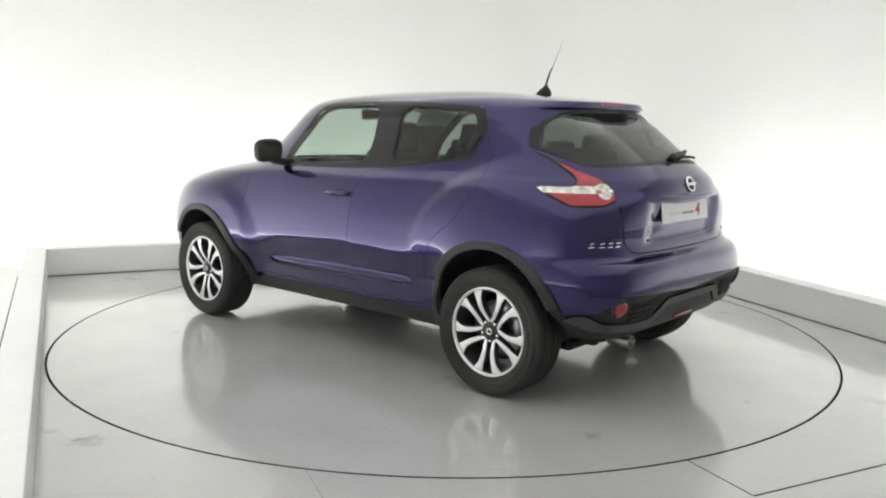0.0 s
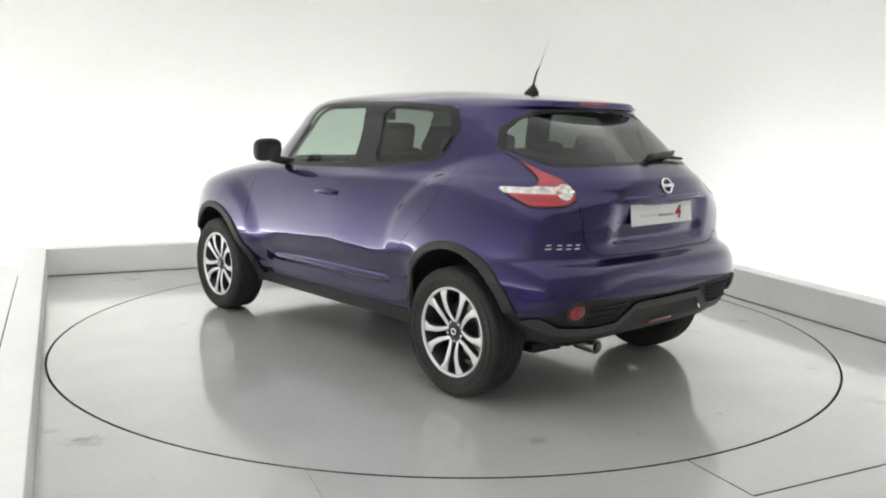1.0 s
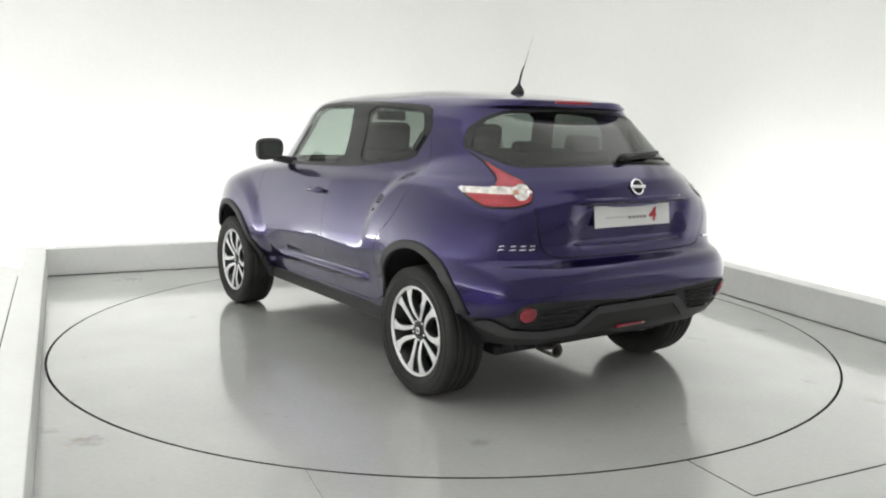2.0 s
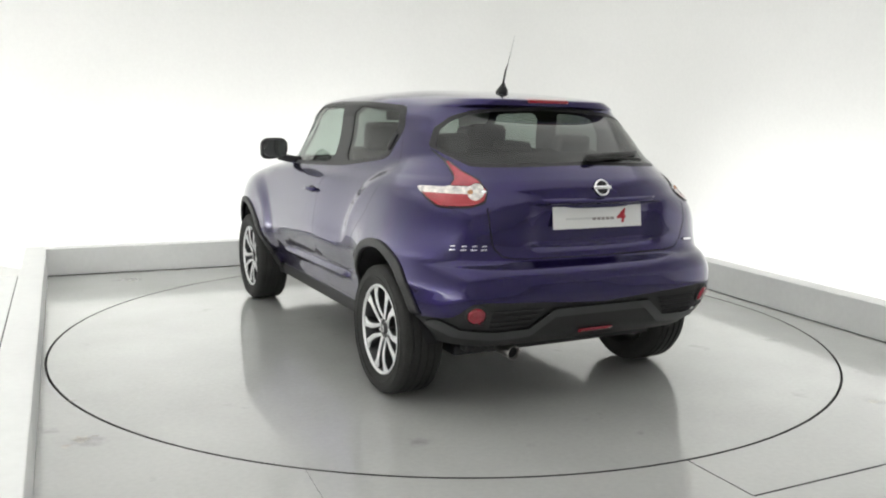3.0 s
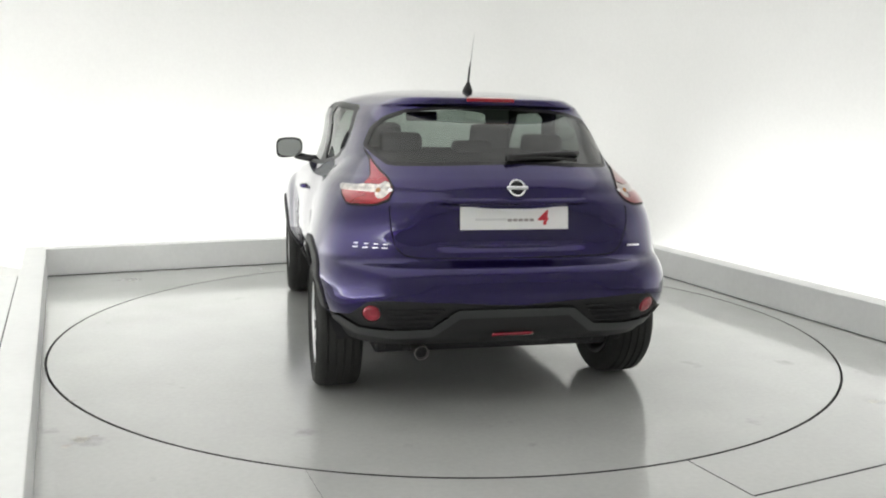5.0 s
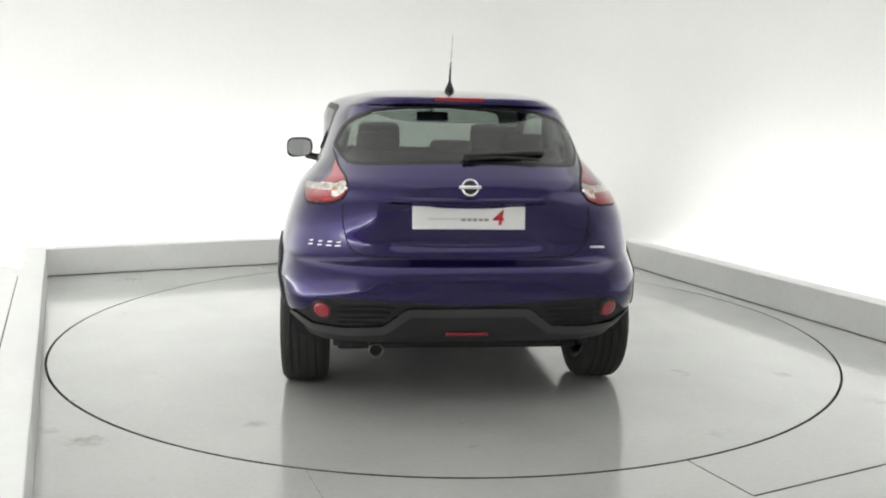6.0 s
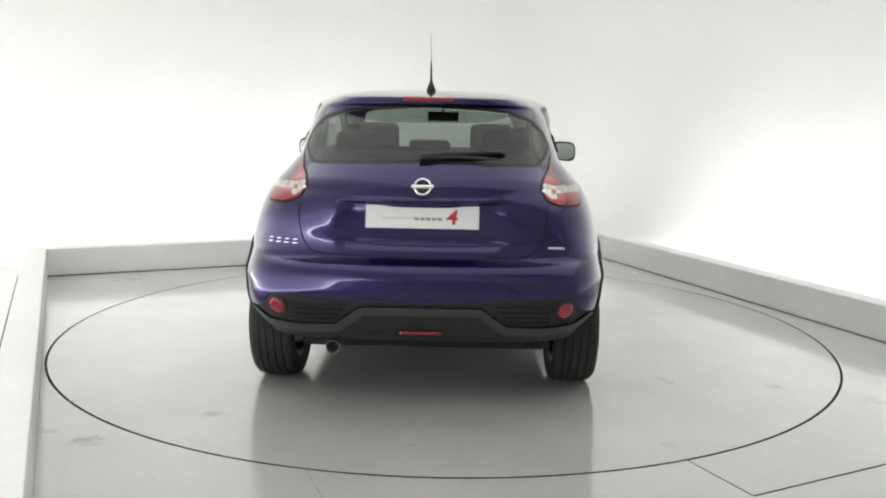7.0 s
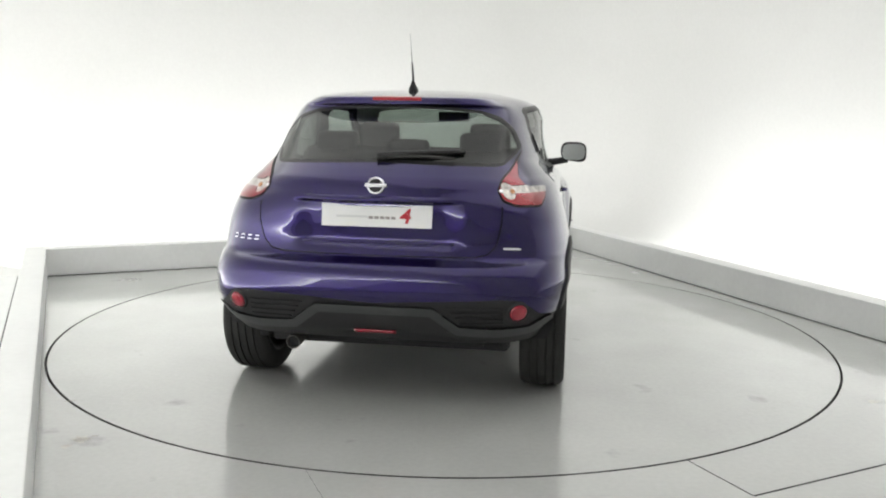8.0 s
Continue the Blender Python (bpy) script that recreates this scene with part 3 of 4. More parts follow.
# ---------------------------------------------------------------- shapes for the car's parts
def lathe(bm, profile, segments=64, m=None):
    """Turns (x, r) pairs round the x axis."""
    m = m or Matrix.Identity(4)
    rings = []
    for px, r in profile:
        rings.append([bm.verts.new(m @ Vector((px, r * math.cos(2 * math.pi * i / segments), r * math.sin(2 * math.pi * i / segments)))) for i in range(segments)])
    for a, b in zip(rings, rings[1:]):
        for i in range(segments):
            k = (i + 1) % segments
            bm.faces.new((a[i], b[i], b[k], a[k]))
    return rings


def box(bm, size, m, bevel=0.0, segments=2):
    made = bmesh.ops.create_cube(bm, size=1.0, matrix=m @ Matrix.Diagonal((*size, 1)))
    if bevel:
        edges = list({e for v in made["verts"] for e in v.link_edges})
        bmesh.ops.bevel(bm, geom=edges, offset=bevel, segments=segments, profile=0.55, affect="EDGES", clamp_overlap=True)


def tube(bm, path, radii, sides=10, caps=True):
    """A round bar along a path; radii is one number or one for each point."""
    pts = [Vector(p) for p in path]
    radii = [radii] * len(pts) if isinstance(radii, (int, float)) else radii
    rings = []
    for i, p in enumerate(pts):
        d = (pts[min(i + 1, len(pts) - 1)] - pts[max(i - 1, 0)]).normalized()
        u = d.orthogonal().normalized() if not rings else (ref - d * ref.dot(d)).normalized()
        ref = u
        w = d.cross(u)
        rings.append([bm.verts.new(p + (u * math.cos(2 * math.pi * k / sides) + w * math.sin(2 * math.pi * k / sides)) * radii[i]) for k in range(sides)])
    for a, b in zip(rings, rings[1:]):
        for k in range(sides):
            bm.faces.new((a[k], a[(k + 1) % sides], b[(k + 1) % sides], b[k]))
    if caps:
        bm.faces.new(rings[0][::-1])
        bm.faces.new(rings[-1])


def loft(bm, loops, close=True):
    rows = [[bm.verts.new(p) for p in loop] for loop in loops]
    n = len(rows[0])
    for a, b in zip(rows, rows[1:]):
        for k in range(n):
            bm.faces.new((a[k], a[(k + 1) % n], b[(k + 1) % n], b[k]))
    if close:
        bm.faces.new(rows[0][::-1])
        bm.faces.new(rows[-1])


def sharp(ob, degrees=35):
    """Hard edges where faces meet at more than this angle."""
    me = ob.data
    bm = bmesh.new()
    bm.from_mesh(me)
    for e in bm.edges:
        e.smooth = len(e.link_faces) == 2 and e.calc_face_angle(0) < radians(degrees)
    bm.to_mesh(me)
    bm.free()
    return ob


def skin_place(x, z, rear=True):
    """The body's tail at a given width and height, with its outward direction."""
    V, T, N, tag = SKIN
    keep = (V[:, 1] < -1.0) if rear else (V[:, 1] > -1.0)
    d = np.where(keep, (V[:, 0] - abs(x)) ** 2 + (V[:, 2] - z) ** 2, 9)
    i = np.argsort(d)[:6]
    w = 1 / (d[i] + 1e-6)
    p, n = (V[i] * w[:, None]).sum(0) / w.sum(), (N[i] * w[:, None]).sum(0) / w.sum()
    s = -1 if x < 0 else 1
    return Vector((x, p[1], z)), Vector((n[0] * s, n[1], n[2])).normalized()


def facing(p, n, lift=0.0):
    """A pose on the tail: local x to the car's right, local z outwards."""
    n = n.normalized()
    u = Vector((1, 0, 0))
    u = (u - n * u.dot(n)).normalized()
    v = n.cross(u)
    return Matrix.Translation(p + n * lift) @ Matrix((u, v, n)).transposed().to_4x4()


# ---------------------------------------------------------------- wheels
TYRE_R, RIM_R = 0.330, 0.231


def build_wheel(parent, side, hy, turn):
    """One wheel: side is +1 or -1. Its own space has the axle along x, the outer face at +x."""
    hub = Matrix.Translation((side * (0.775 if hy < 0 else 0.795), hy, TYRE_R)) @ Matrix.Rotation(0 if side > 0 else math.pi, 4, "Z") @ Matrix.Rotation(radians(turn), 4, "X")
    wheel = new("wheel")
    wheel.parent, wheel.matrix_local = parent, hub
    tagged(wheel, "black tyre on a two-tone alloy wheel")
    bm = bmesh.new()
    prof = [(.085, RIM_R - .004), (.098, RIM_R + .002), (.104, RIM_R + .012), (.112, .275), (.113, .295), (.108, .309), (.098, .320), (.088, .3255)]
    for k, cx in enumerate((.058, .020, -.020, -.058)):         # four grooves round the tread
        edge = TYRE_R - 0.0028 * abs(cx) / .058
        prof += [(cx + .006, edge), (cx + .0045, edge - .007), (cx - .0045, edge - .007), (cx - .006, edge)]
    prof += [(-.088, .3255), (-.098, .320), (-.108, .309), (-.113, .295), (-.112, .275), (-.104, RIM_R + .012), (-.098, RIM_R), (-.085, RIM_R - .006)]
    lathe(bm, prof, 96)
    # raised ring and lettering-free blocks on the sidewall
    for r in (.268, .302):
        lathe(bm, [(.1105, r - .002), (.1145, r - .001), (.1145, r + .001), (.1105, r + .002)], 96)
    sharp(part("tyre", bm, RUBBER, wheel), 30)
    bm = bmesh.new()
    lathe(bm, [(.088, RIM_R - .001), (.097, RIM_R - .002), (.099, RIM_R - .006), (.097, RIM_R - .0125), (.088, RIM_R - .017)], 96)
    part("rim_lip", bm, ALLOY, wheel, "bright machined rim lip")
    bm = bmesh.new()
    lathe(bm, [(.089, RIM_R - .016), (.06, RIM_R - .03), (-.02, RIM_R - .045), (-.09, RIM_R - .03), (-.1, RIM_R - .004)], 64)
    part("rim_barrel", bm, GUN, wheel, "dark grey rim barrel")
    bm = bmesh.new()
    lathe(bm, [(-.012, .05), (.0, .05), (.0, .150), (-.012, .152), (-.012, .05)], 48)
    part("brake_disc", bm, DISC, wheel, "steel brake disc")
    bm = bmesh.new()
    lathe(bm, [(-.10, .16), (-.02, .16), (-.02, .0005)], 40)
    part("hub_carrier", bm, SHUT, wheel)
    bm = bmesh.new()
    lathe(bm, [(.0, .072), (.055, .066), (.066, .058), (.069, .036), (.069, .0005)], 40)
    part("hub", bm, GUN, wheel, "dark grey wheel hub")
    bm = bmesh.new()
    lathe(bm, [(.066, .031), (.075, .030), (.078, .026), (.078, .0005)], 32)
    cap = part("centre_cap", bm, GUN, wheel)
    bm = bmesh.new()
    lathe(bm, [(.0775, .018), (.0795, .017), (.0795, .011), (.0775, .010)], 24)
    part("cap_ring", bm, CHROME, cap)
    for k in range(5):
        a = math.pi / 2 + 2 * math.pi * (k + .5) / 5
        bm = bmesh.new()
        lathe(bm, [(.064, .0085), (.073, .008), (.075, .006), (.075, .0003)], 8, Matrix.Translation((0, .050 * math.cos(a), .050 * math.sin(a))))
        part("wheel_bolt", bm, CHROME, wheel)
    for k in range(5):                          # five petals, each of two curved spokes
        for s in (1, -1):
            base = math.pi / 2 + 2 * math.pi * k / 5
            for name, mat, front, back, wide in (("spoke", ALLOY, .0, -.006, 1.0), ("spoke_side", GUN, -.006, -.038, 1.12)):
                bm = bmesh.new()
                loops = []
                for q in np.linspace(0, 1, 13):
                    r = .050 + (RIM_R - .012 - .050) * q
                    ang = base + s * (.005 + .071 * (1 - (1 - q) ** 1.8) - .003 * q) / r
                    w = (.0088 + .0085 * q + .050 * max(0, q - .74)) * wide
                    out = .070 + .016 * q + .010 * math.sin(math.pi * q)
                    d = Vector((0, math.cos(ang), math.sin(ang)))
                    g = Vector((0, -math.sin(ang), math.cos(ang)))
                    c = d * r
                    loops.append([c + g * w + Vector((out + front - .002, 0, 0)), c + g * w * .75 + Vector((out + front, 0, 0)), c - g * w * .75 + Vector((out + front, 0, 0)),
                                  c - g * w + Vector((out + front - .002, 0, 0)), c - g * w + Vector((out + back, 0, 0)), c + g * w + Vector((out + back, 0, 0))])
                loft(bm, loops)
                bmesh.ops.recalc_face_normals(bm, faces=bm.faces)
                sharp(part(name, bm, mat, wheel), 30)
    bm = bmesh.new()
    tube(bm, [(.086, 0, -RIM_R + .03), (.100, 0, -RIM_R + .035)], .003, 8)
    part("valve", bm, RUBBER, wheel)
    return wheel


# ---------------------------------------------------------------- the car
def build_car():
    car = new("car")
    tagged(car, "deep purple compact crossover car standing on the turntable", "car")
    body = skin_part("body", ["body"], PAINT, car)
    skin_part("roof", ["roof"], PAINT, car)
    skin_part("spoiler", ["spoiler"], PAINT, car)
    skin_part("windscreen_header", ["header"], PAINT, car)
    skin_part("front_bumper_skirt", ["chin"], PLASTIC, car, lift=-.002)
    skin_part("panel_gap", ["gap"], SHUT, body, lift=-.004)
    skin_part("bonnet", ["bonnet"], PAINT, car)
    skin_part("windscreen", ["screen"], CLEAR_GLASS, car, lift=-.003, label="clear windscreen")
    gate = skin_part("tailgate", ["tailgate"], PAINT, car)
    skin_part("rear_window", ["rear_pane"], DARK_GLASS, gate, lift=-.002, label="dark tinted rear window")
    skin_part("rear_window_border", ["rear_border"], TRIM, gate)
    bumper = skin_part("rear_bumper", ["bumper"], PAINT, car)
    skirt = skin_part("bumper_skirt", ["skirt"], PLASTIC, car, lift=-.002, label="black plastic lower bumper")
    skin_part("bumper_band", ["band"], BANDM, skirt, lift=.010, label="charcoal moulded band")
    skin_part("brake_light", ["brake"], RED_LENS, car, lift=.002, label="red high-level brake light")
    for s in (1, -1):
        for key in ("front", "rear"):
            door = skin_part(key + "_door", [key + "_door"], PAINT, car, (s,))
            skin_part("side_window", ["pane_" + key], CLEAR_GLASS if key == "front" else DARK_GLASS, door, (s,), lift=-.004,
                      label="pale green tinted side window" if key == "front" else "dark tinted side window")
            ob = skin_part("arch_flare", ["flare_" + key], PLASTIC, car, (s,), lift=.010, label="black plastic wheel arch trim")
            mod = ob.modifiers.new("thick", "SOLIDIFY")
            mod.thickness, mod.offset = .022, -1
        skin_part("window_surround", ["glazing"], TRIM, car, (s,), lift=.001, label="gloss black window surround")
        ob = skin_part("sill_trim", ["sill"], PLASTIC, car, (s,), lift=.006, label="black plastic sill trim")
        mod = ob.modifiers.new("thick", "SOLIDIFY")
        mod.thickness, mod.offset = .02, -1
        lamp = skin_part("tail_light", ["lamp_low"], RED_LENS, car, (s,), lift=.006, label="boomerang tail light with red and clear lenses")
        skin_part("lamp_rim", ["lamp_rim"], TRIM, lamp, (s,), lift=.002, label="thin black lamp surround")
        skin_part("upper_lens", ["lamp_high"], PINK_LENS, lamp, (s,), lift=.006)
        skin_part("clear_lens", ["lamp_mid"], CLEAR_LENS, lamp, (s,), lift=.004)
        for u, r, mt, nm in ((.585, .013, AMBER, "indicator_bulb"), (.565, .013, CHROME, "reversing_bulb")):
            p, n = skin_place(s * u, 1.055)
            bm = bmesh.new()
            bmesh.ops.create_uvsphere(bm, u_segments=16, v_segments=8, radius=r, matrix=facing(p + Vector((s * (.03 if mt is AMBER else 0), .02 if mt is AMBER else 0, 0)), n, .002) @ Matrix.Diagonal((1, 1, .4, 1)))
            part(nm, bm, mt, lamp)
        # wheel wells
        for hy in (HUB_Y, -HUB_Y):
            bm = bmesh.new()
            loops = []
            for wx, k in ((.875, 1.0), (.70, 1.0), (.55, .98)):
                loops.append([Vector((s * (wx if wx < .8 else .78 + .10 * math.sin(a) ** .5), hy + .396 * k * math.cos(a), max(HUB_Z + .432 * k * math.sin(a), .20))) for a in np.linspace(.03, math.pi - .03, 30)])
            loops.append([Vector((s * .54, hy + .2 * math.cos(a), HUB_Z + .2 * math.sin(a))) for a in np.linspace(.03, math.pi - .03, 30)])
            rows = [[bm.verts.new(p) for p in lp] for lp in loops]
            for a, b in zip(rows, rows[1:]):
                for k in range(len(a) - 1):
                    bm.faces.new((a[k], a[k + 1], b[k + 1], b[k]))
            part("wheel_well", bm, SHUT, car)
        for hy in (HUB_Y, -HUB_Y):
            build_wheel(car, s, hy, 0)
        build_mirror(car, s)
        build_handle(car, s)
        # fog reflector
        p, n = skin_place(s * .668, .517)
        bm = bmesh.new()
        lathe(bm, [(-.01, .052), (.006, .050), (.008, .044), (.004, .041)], 28, facing(p, n) @ Matrix.Rotation(-math.pi / 2, 4, "Y"))
        bezel = part("fog_bezel", bm, PLASTIC, skirt)
        bm = bmesh.new()
        lathe(bm, [(.0, .042), (.008, .040), (.013, .028), (.015, .0005)], 28, facing(p, n) @ Matrix.Rotation(-math.pi / 2, 4, "Y"))
        part("fog_lamp", bm, DIM_RED, bezel, "round red rear lamp")
    # slats in the pockets of the skirt
    for s in (1, -1):
        for k, z in enumerate((.455, .480, .505, .530)):
            bm = bmesh.new()
            tube(bm, [skin_place(s * q, z)[0] + Vector((0, -.004, 0)) for q in np.linspace(.40 - .02 * k, .60, 9)], .0045, 6)
            part("vent_slat", bm, SHUT, skirt)
    # low red reflector in the middle of the skirt
    bm = bmesh.new()
    loft(bm, [[skin_place(x, z)[0] + Vector((0, -.004 - d, 0)) for z, d in ((.382, 0), (.384, .008), (.400, .008), (.402, 0))] for x in np.linspace(-.10, .10, 11)])
    bmesh.ops.recalc_face_normals(bm, faces=bm.faces)
    part("low_reflector", bm, DIM_RED, skirt, "dull red low fog light")
    build_tail_details(car, gate)
    build_under(car)
    build_cabin(car)
    return car


def build_mirror(car, s):
    """Door mirror: housing, glass and foot; s is the car's side."""
    cx, cy, cz = s * .922, .43, 1.185
    half = .092
    bm = bmesh.new()
    loops = []
    for d, k in ((0.0, .96), (.012, 1.0), (.04, .99), (.068, .86), (.084, .60), (.090, .25)):
        loop = []
        for a in np.linspace(0, 2 * math.pi, 28, endpoint=False):
            ca, sa = math.cos(a), math.sin(a)
            ex = half * abs(ca) ** .62 * (1 if ca > 0 else -1)
            ez = .070 * abs(sa) ** .62 * (1 if sa > 0 else -1)
            ez -= .012 * (ex / half) * (1 if ez < 0 else .1)
            loop.append(Vector((cx + s * ex * k, cy + d, cz + ez * k)))
        loops.append(loop)
    loft(bm, loops)
    bmesh.ops.recalc_face_normals(bm, faces=bm.faces)
    mirror = part("door_mirror", bm, TRIM, car, "black door mirror")
    bm = bmesh.new()
    rows = []
    for k in (1.0, .5):
        rows.append([Vector((cx + s * ((half - .011) * k * abs(math.cos(a)) ** .62 * (1 if math.cos(a) > 0 else -1)), cy - .003, cz - .002 + .058 * k * abs(math.sin(a)) ** .62 * (1 if math.sin(a) > 0 else -1))) for a in np.linspace(0, 2 * math.pi, 28, endpoint=False)])
    loft(bm, rows[:1] + [[p - Vector((0, .003, 0)) for p in rows[0]]])
    bmesh.ops.recalc_face_normals(bm, faces=bm.faces)
    part("mirror_glass", bm, MIRROR, mirror, "mirror glass", smooth=False)
    bm = bmesh.new()
    tube(bm, [(s * .69, cy + .04, 1.098), (s * .77, cy + .05, 1.106), (cx - s * .04, cy + .05, 1.128)], [.036, .027, .024], 12)
    part("mirror_foot", bm, TRIM, mirror)


def build_handle(car, s):
    """Front door pull with its dark cup."""
    x0 = skin_side(-.11, .955)
    bm = bmesh.new()
    bmesh.ops.create_uvsphere(bm, u_segments=20, v_segments=10, radius=1, matrix=Matrix.Translation((s * (x0 + .000), -.118, .945)) @ Matrix.Diagonal((.006, .075, .030, 1)))
    cup = part("handle_cup", bm, SHUT, car)
    bm = bmesh.new()
    path = [(s * (x0 + .004), -.005, .953), (s * (x0 + .026), -.025, .955), (s * (x0 + .032), -.10, .957), (s * (x0 + .026), -.18, .958), (s * (x0 + .004), -.205, .958)]
    tube(bm, path, [.009, .012, .013, .012, .009], 10)
    part("door_handle", bm, PAINT, car)
    # hidden rear door handle in the corner of the glazing
    xr = skin_side(-1.0, 1.27)
    bm = bmesh.new()
    box(bm, (.012, .045, .10), Matrix.Translation((s * (xr + .003), -1.0, 1.27)) @ Matrix.Rotation(s * radians(-22), 4, "Y") @ Matrix.Rotation(radians(22), 4, "X"), .005)
    part("rear_door_handle", bm, SHUT, car)


def skin_side(y, z):
    V = SKIN[0]
    d = np.where(V[:, 0] > .4, (V[:, 1] - y) ** 2 + (V[:, 2] - z) ** 2, 9)
    return float(V[np.argmin(d), 0])


def build_tail_details(car, gate):
    # number plate, sloped like the tailgate
    p = Vector((0, -1.872, .937))
    n = Vector((0, -1, .12)).normalized()
    m = facing(p, n, .003)
    bm = bmesh.new()
    box(bm, (.522, .106, .006), m, .002, 1)
    plate = part("number_plate", bm, PLATE, gate, "white show plate with grey and red print", smooth=False)
    bars = [("print_bar", -.115, .15, .010, -.006, PLATE_PALE)] + [("print_bar", -.026 + .0265 * k, .021, .013, -.009, PLATE_GREY) for k in range(5)]
    for name, x, w, h, y0, mt in bars:
        bm = bmesh.new()
        box(bm, (w, h, .0012), m @ Matrix.Translation((x, y0, .0036)))
        part(name, bm, mt, plate, smooth=False)
    text = bpy.data.curves.new("figure", "FONT")
    text.body, text.size, text.extrude, text.offset, text.shear = "4", .092, .0008, .0022, .15
    holder = bpy.data.objects.new("figure", text)
    scene.collection.objects.link(holder)
    bpy.context.view_layer.update()
    me = bpy.data.meshes.new_from_object(holder)
    bpy.data.objects.remove(holder)
    bm = bmesh.new()
    bm.from_mesh(me)
    bmesh.ops.transform(bm, matrix=m @ Matrix.Translation((.108, -.030, .0042)) @ Matrix.Diagonal((1.1, 1, 1, 1)), verts=bm.verts)
    part("print_mark", bm, PLATE_RED, plate, smooth=False)
    # round chrome emblem with a bar
    p, n = skin_place(0, 1.076)
    m = facing(p, n, .002)
    bm = bmesh.new()
    lathe(bm, [(0, .042), (.006, .041), (.008, .0375), (.006, .032), (0, .031)], 40, m @ Matrix.Rotation(-math.pi / 2, 4, "Y"))
    box(bm, (.102, .017, .010), m @ Matrix.Translation((0, 0, .005)), .003)
    part("emblem", bm, CHROME, gate, "round chrome emblem with a bar")
    bm = bmesh.new()
    lathe(bm, [(0, .038), (.002, .036), (.002, .0005)], 32, m @ Matrix.Rotation(-math.pi / 2, 4, "Y"))
    part("emblem_back", bm, SHUT, gate)
    # model badge as plain bars
    for k in range(4):
        x = -.722 + .042 * k
        q, nn = skin_place(x, .808)
        at = facing(q, nn, .0025) @ Matrix.Rotation(radians(2), 4, "Z")
        for lift, wide in ((.0085, .024), (-.0085, .029)):
            bm = bmesh.new()
            box(bm, (wide, .0062, .004), at @ Matrix.Translation((lift * .3, lift, 0)), .0015)
            part("badge_bar", bm, CHROME, car)
    q, nn = skin_place(.625, .795)
    bm = bmesh.new()
    box(bm, (.085, .011, .005), facing(q, nn, .003), .002)
    part("badge_bar", bm, CHROME, car, "small chrome badge")
    # handle lip over the plate
    bm = bmesh.new()
    loops = []
    for x in np.linspace(-.345, .345, 25):
        y = skin_place(x, 1.022)[0].y
        k = 1 - (abs(x) / .36) ** 5
        loops.append([Vector((x, y + .03, 1.006)), Vector((x, y - .008 * k + .002, 1.005)), Vector((x, y - .010 * k + .002, 1.012)), Vector((x, y - .001 * k + .002, 1.030)), Vector((x, y + .03, 1.034))])
    loft(bm, loops)
    bmesh.ops.recalc_face_normals(bm, faces=bm.faces)
    part("handle_lip", bm, PAINT, gate)
    # crease line under the plate
    bm = bmesh.new()
    tube(bm, [skin_place(x, .800 + .012 * (abs(x) / .36) ** 4)[0] + Vector((0, .002, 0)) for x in np.linspace(-.36, .36, 21)], .006, 8)
    part("lower_crease", bm, PAINT, gate)
    # wiper with its cover
    base, nb = skin_place(-.015, 1.195)
    bm = bmesh.new()
    loops = []
    for q in np.linspace(0, 1, 11):
        x, z = -.02 + .40 * q, 1.196 + .038 * q - .008 * q * q
        pt, nn = skin_place(x, z)
        w = .022 * (1 - .55 * q) * (0.5 + min(q * 6, .5))
        h = .034 * (1 - .45 * q)
        up = Vector((-nn.x * nn.z, -nn.y * nn.z, 1 - nn.z * nn.z)).normalized()
        loops.append([pt + up * w + nn * .002, pt + up * w * .6 + nn * h, pt - up * w * .6 + nn * h, pt - up * w + nn * .002])
    loft(bm, loops)
    bmesh.ops.recalc_face_normals(bm, faces=bm.faces)
    arm = part("wiper_arm", bm, PLASTIC, gate, "black rear wiper")
    bm = bmesh.new()
    tube(bm, [skin_place(-.02 + .36 * q, 1.186 + .010 * math.sin(math.pi * q))[0] + skin_place(-.02 + .36 * q, 1.19)[1] * .018 for q in np.linspace(0, 1, 12)], .007, 8)
    part("wiper_blade", bm, RUBBER, arm)
    # aerial
    bm = bmesh.new()
    loops = []
    for z, rx, ry in ((1.526, .027, .058), (1.556, .025, .050), (1.575, .016, .030), (1.590, .010, .014), (1.600, .007, .008)):
        loops.append([Vector((rx * math.cos(a), -.955 - (z - 1.55) * .3 + ry * math.sin(a), z)) for a in np.linspace(0, 2 * math.pi, 16, endpoint=False)])
    loft(bm, loops)
    bmesh.ops.recalc_face_normals(bm, faces=bm.faces)
    aerial = part("aerial_base", bm, PLASTIC, car, "black aerial foot")
    bm = bmesh.new()
    tube(bm, [(0, -.967, 1.595), (0, -.990, 1.665), (0, -1.012, 1.70)], [.0062, .0052, .003], 8)
    mast = part("aerial_mast", bm, PLASTIC, aerial)
    bm = bmesh.new()
    tube(bm, [(0, -1.010, 1.695), (0, -1.075, 1.845)], [.0016, .0011], 6)
    part("aerial_whip", bm, MIRROR, aerial, "thin pale aerial whip")


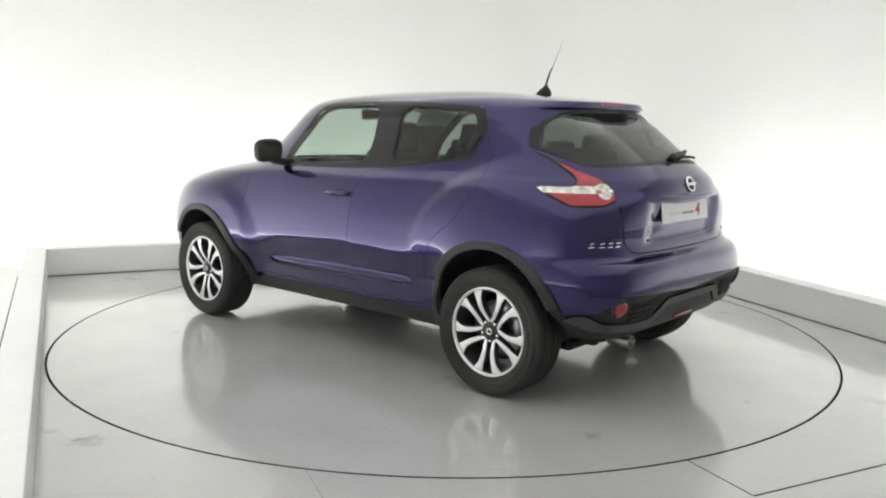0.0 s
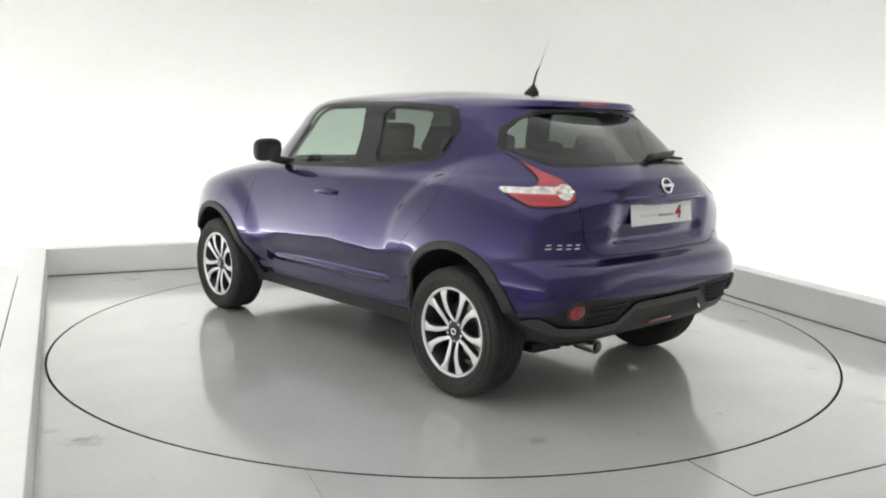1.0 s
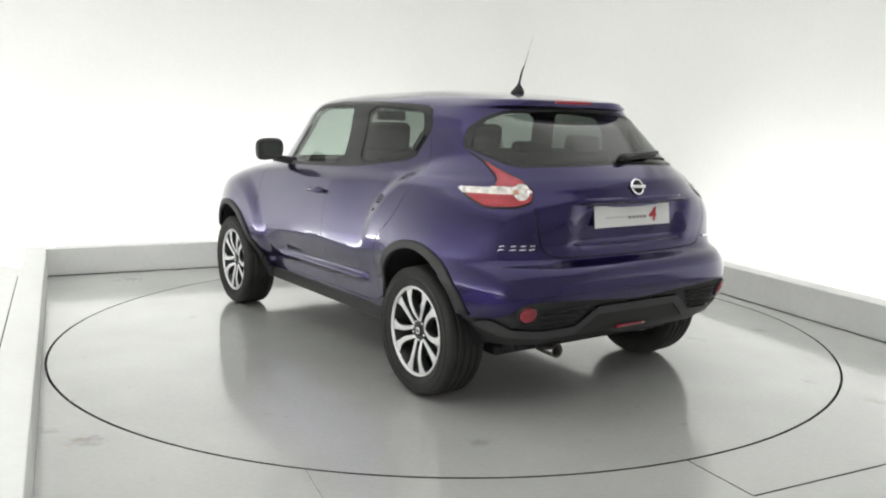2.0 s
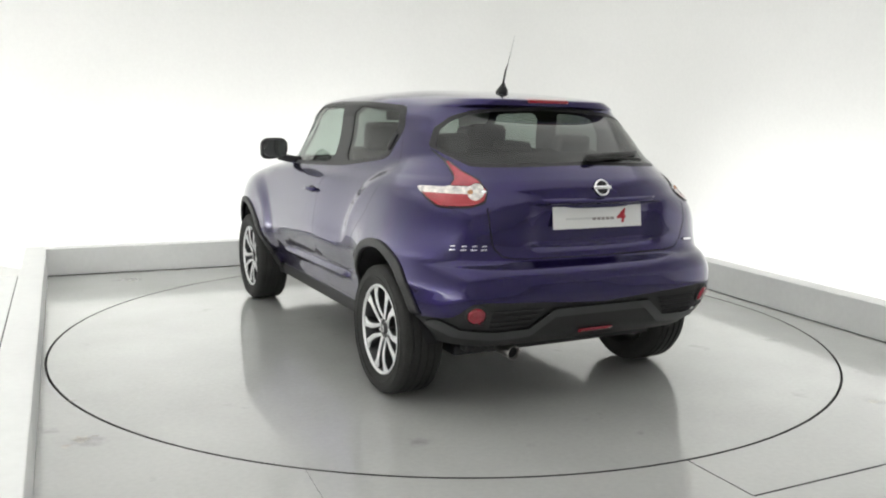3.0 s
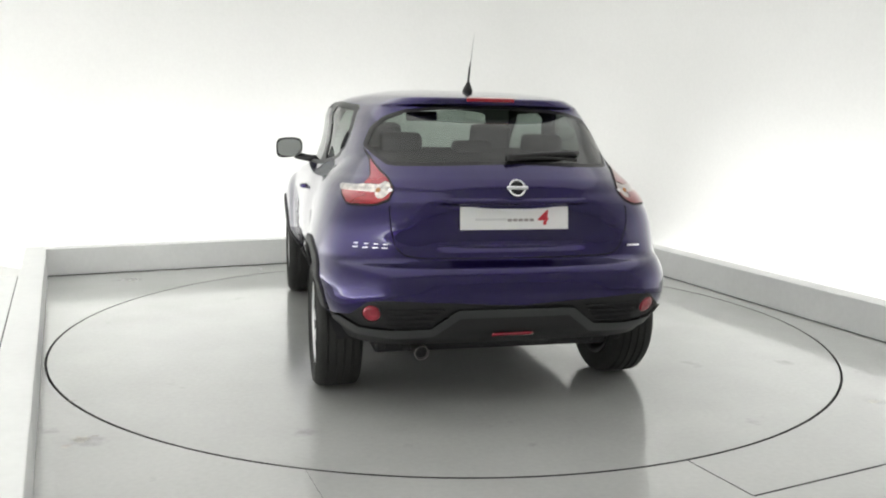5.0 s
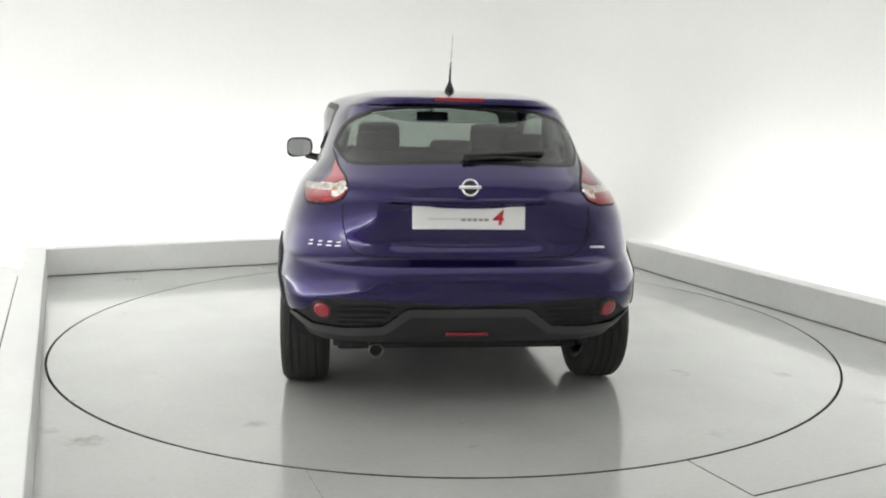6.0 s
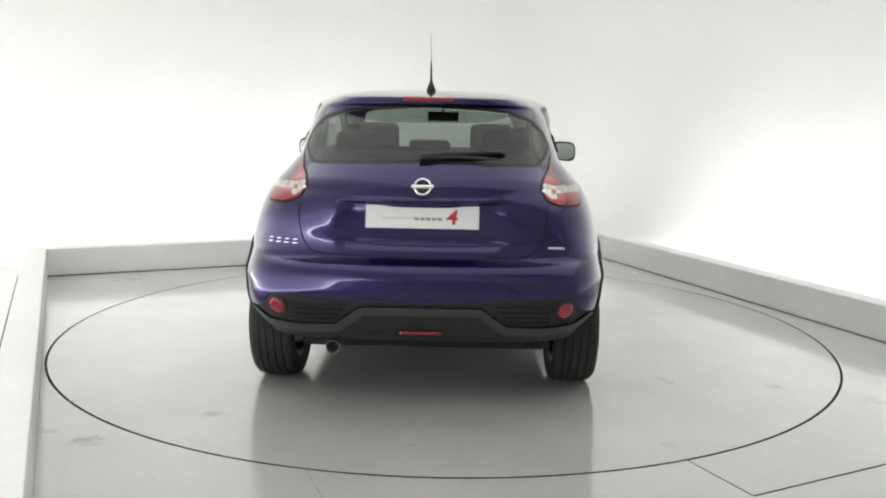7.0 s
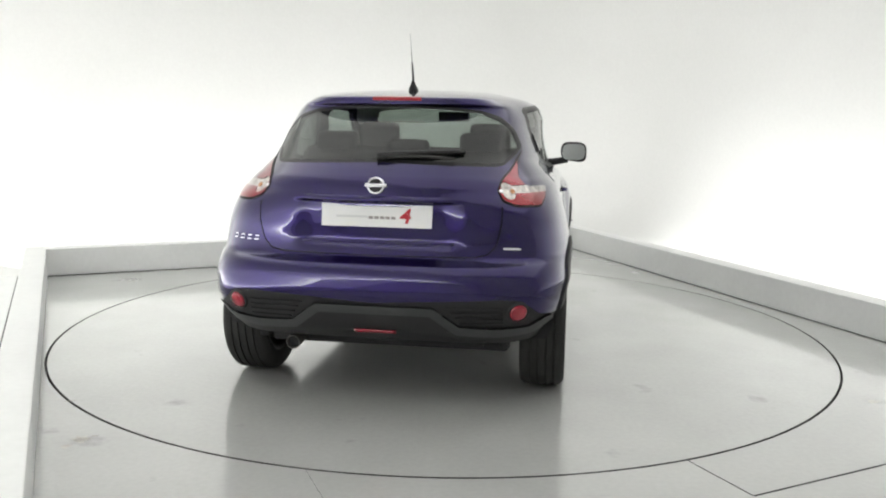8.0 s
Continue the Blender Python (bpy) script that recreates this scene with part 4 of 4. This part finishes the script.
def build_under(car):
    bm = bmesh.new()
    box(bm, (1.22, 3.3, .06), Matrix.Translation((0, .06, .27)), .02)
    box(bm, (1.0, .22, .10), Matrix.Translation((0, -1.60, .33)), .03)
    part("underbody", bm, SHUT, car)
    bm = bmesh.new()
    tube(bm, [(-.55, -1.265, .30), (-.3, -1.2, .285), (.3, -1.2, .285), (.55, -1.265, .30)], .035, 12)
    part("rear_axle", bm, SHUT, car)
    bm = bmesh.new()
    tube(bm, [(-.32, -1.45, .31), (-.39, -1.60, .312), (-.42, -1.70, .306), (-.425, -1.80, .302)], .028, 20, caps=False)
    pipe = part("exhaust_pipe", bm, STEEL, car, "steel exhaust tailpipe")
    bm = bmesh.new()
    at = Matrix.Translation((-.422, -1.705, .305)) @ Matrix.Rotation(radians(-90), 4, "Z") @ Matrix.Rotation(radians(2), 4, "Y")
    lathe(bm, [(0, .033), (.124, .035), (.128, .033), (.124, .030), (.02, .029), (.02, .0005)], 24, at)
    part("exhaust_tip", bm, STEEL, pipe, "dulled steel exhaust tip")
    # a near-black disc stands in for the shade inside the pipe
    bm = bmesh.new()
    lathe(bm, [(.10, .0292), (.10, .0005)], 24, at)
    part("bore_shade", bm, SHUT, pipe)
    bm = bmesh.new()
    lathe(bm, [(-.23, .0005), (-.22, .085), (.22, .085), (.23, .0005)], 24, Matrix.Translation((.05, -1.52, .32)) @ Matrix.Diagonal((1, 1.2, .7, 1)))
    part("silencer", bm, GUN, car)
    for x in (-.60, .60):
        bm = bmesh.new()
        box(bm, (.05, .08, .05), Matrix.Translation((x, -1.70, .325)), .012)
        part("tow_bracket", bm, SHUT, car)


def build_cabin(car):
    # inner lining behind the outer skin
    skin_part("cabin_lining", ["body", "front_door", "rear_door", "tailgate", "glazing"], LINING, car, lift=-.030)
    skin_part("headlining", ["roof", "spoiler", "header"], HEADLIN, car, lift=-.012)
    bm = bmesh.new()
    box(bm, (1.36, 2.6, .05), Matrix.Translation((0, -.25, .42)), .02)
    part("cabin_floor", bm, LINING, car)
    for s in (1, -1):
        build_seat(car, s * .37)
    bm = bmesh.new()
    box(bm, (1.22, .50, .18), Matrix.Translation((0, -.72, .68)), .06, 3)
    bench = part("rear_seat", bm, CLOTH, car, "dark cloth rear bench")
    bm = bmesh.new()
    box(bm, (1.20, .16, .62), Matrix.Translation((0, -1.0, .93)) @ Matrix.Rotation(radians(16), 4, "X"), .06, 3)
    part("backrest", bm, CLOTH, bench)
    for x in (-.40, 0, .40):
        bm = bmesh.new()
        box(bm, (.23, .09, .12 if x else .08), Matrix.Translation((x, -1.08, 1.255 if x else 1.235)) @ Matrix.Rotation(radians(12), 4, "X"), .035, 3)
        part("headrest", bm, CLOTH, bench)
    bm = bmesh.new()
    box(bm, (1.25, .45, .30), Matrix.Translation((0, .92, .92)), .09, 3)
    part("dashboard", bm, LINING, car)
    bm = bmesh.new()
    lathe(bm, [(-.014 * math.cos(a), .18 + .014 * math.sin(a)) for a in np.linspace(0, 2 * math.pi, 9)], 36, Matrix.Translation((.37, .58, .98)) @ Matrix.Rotation(radians(65), 4, "Z") @ Matrix.Rotation(radians(-20), 4, "Y"))
    part("steering_wheel", bm, LINING, car)
    bm = bmesh.new()
    box(bm, (.23, .03, .07), Matrix.Translation((.04, .52, 1.42)), .014, 3)
    tube(bm, [(.04, .54, 1.43), (.04, .62, 1.475)], .01, 8)
    part("inside_mirror", bm, LINING, car, "black inside mirror")


def build_seat(car, x):
    bm = bmesh.new()
    box(bm, (.50, .52, .20), Matrix.Translation((x, .28, .64)), .07, 3)
    seat = part("front_seat", bm, CLOTH, car, "dark cloth front seat")
    bm = bmesh.new()
    box(bm, (.48, .15, .62), Matrix.Translation((x, -.06, .91)) @ Matrix.Rotation(radians(15), 4, "X"), .065, 3)
    part("backrest", bm, CLOTH, seat)
    bm = bmesh.new()
    box(bm, (.27, .11, .19), Matrix.Translation((x, -.15, 1.275)) @ Matrix.Rotation(radians(10), 4, "X"), .045, 3)
    part("headrest", bm, CLOTH, seat)
    for d in (-.06, .06):
        bm = bmesh.new()
        tube(bm, [(x + d, -.13, 1.16), (x + d, -.148, 1.23)], .007, 8)
        part("headrest_post", bm, CHROME, seat)


car = build_car()

# ---------------------------------------------------------------- what moves
OFF = Matrix.Translation((-.083, .136, 0))


def motions():
    steps = [0.5 * k for k in range(17)]
    turn = [(t, pose(0, 0, 0, 0, 0, 48.60 - 7.06 * t)) for t in steps]
    walk(car, [(t, m @ OFF) for t, m in turn])
    walk(turntable, turn)


motions()
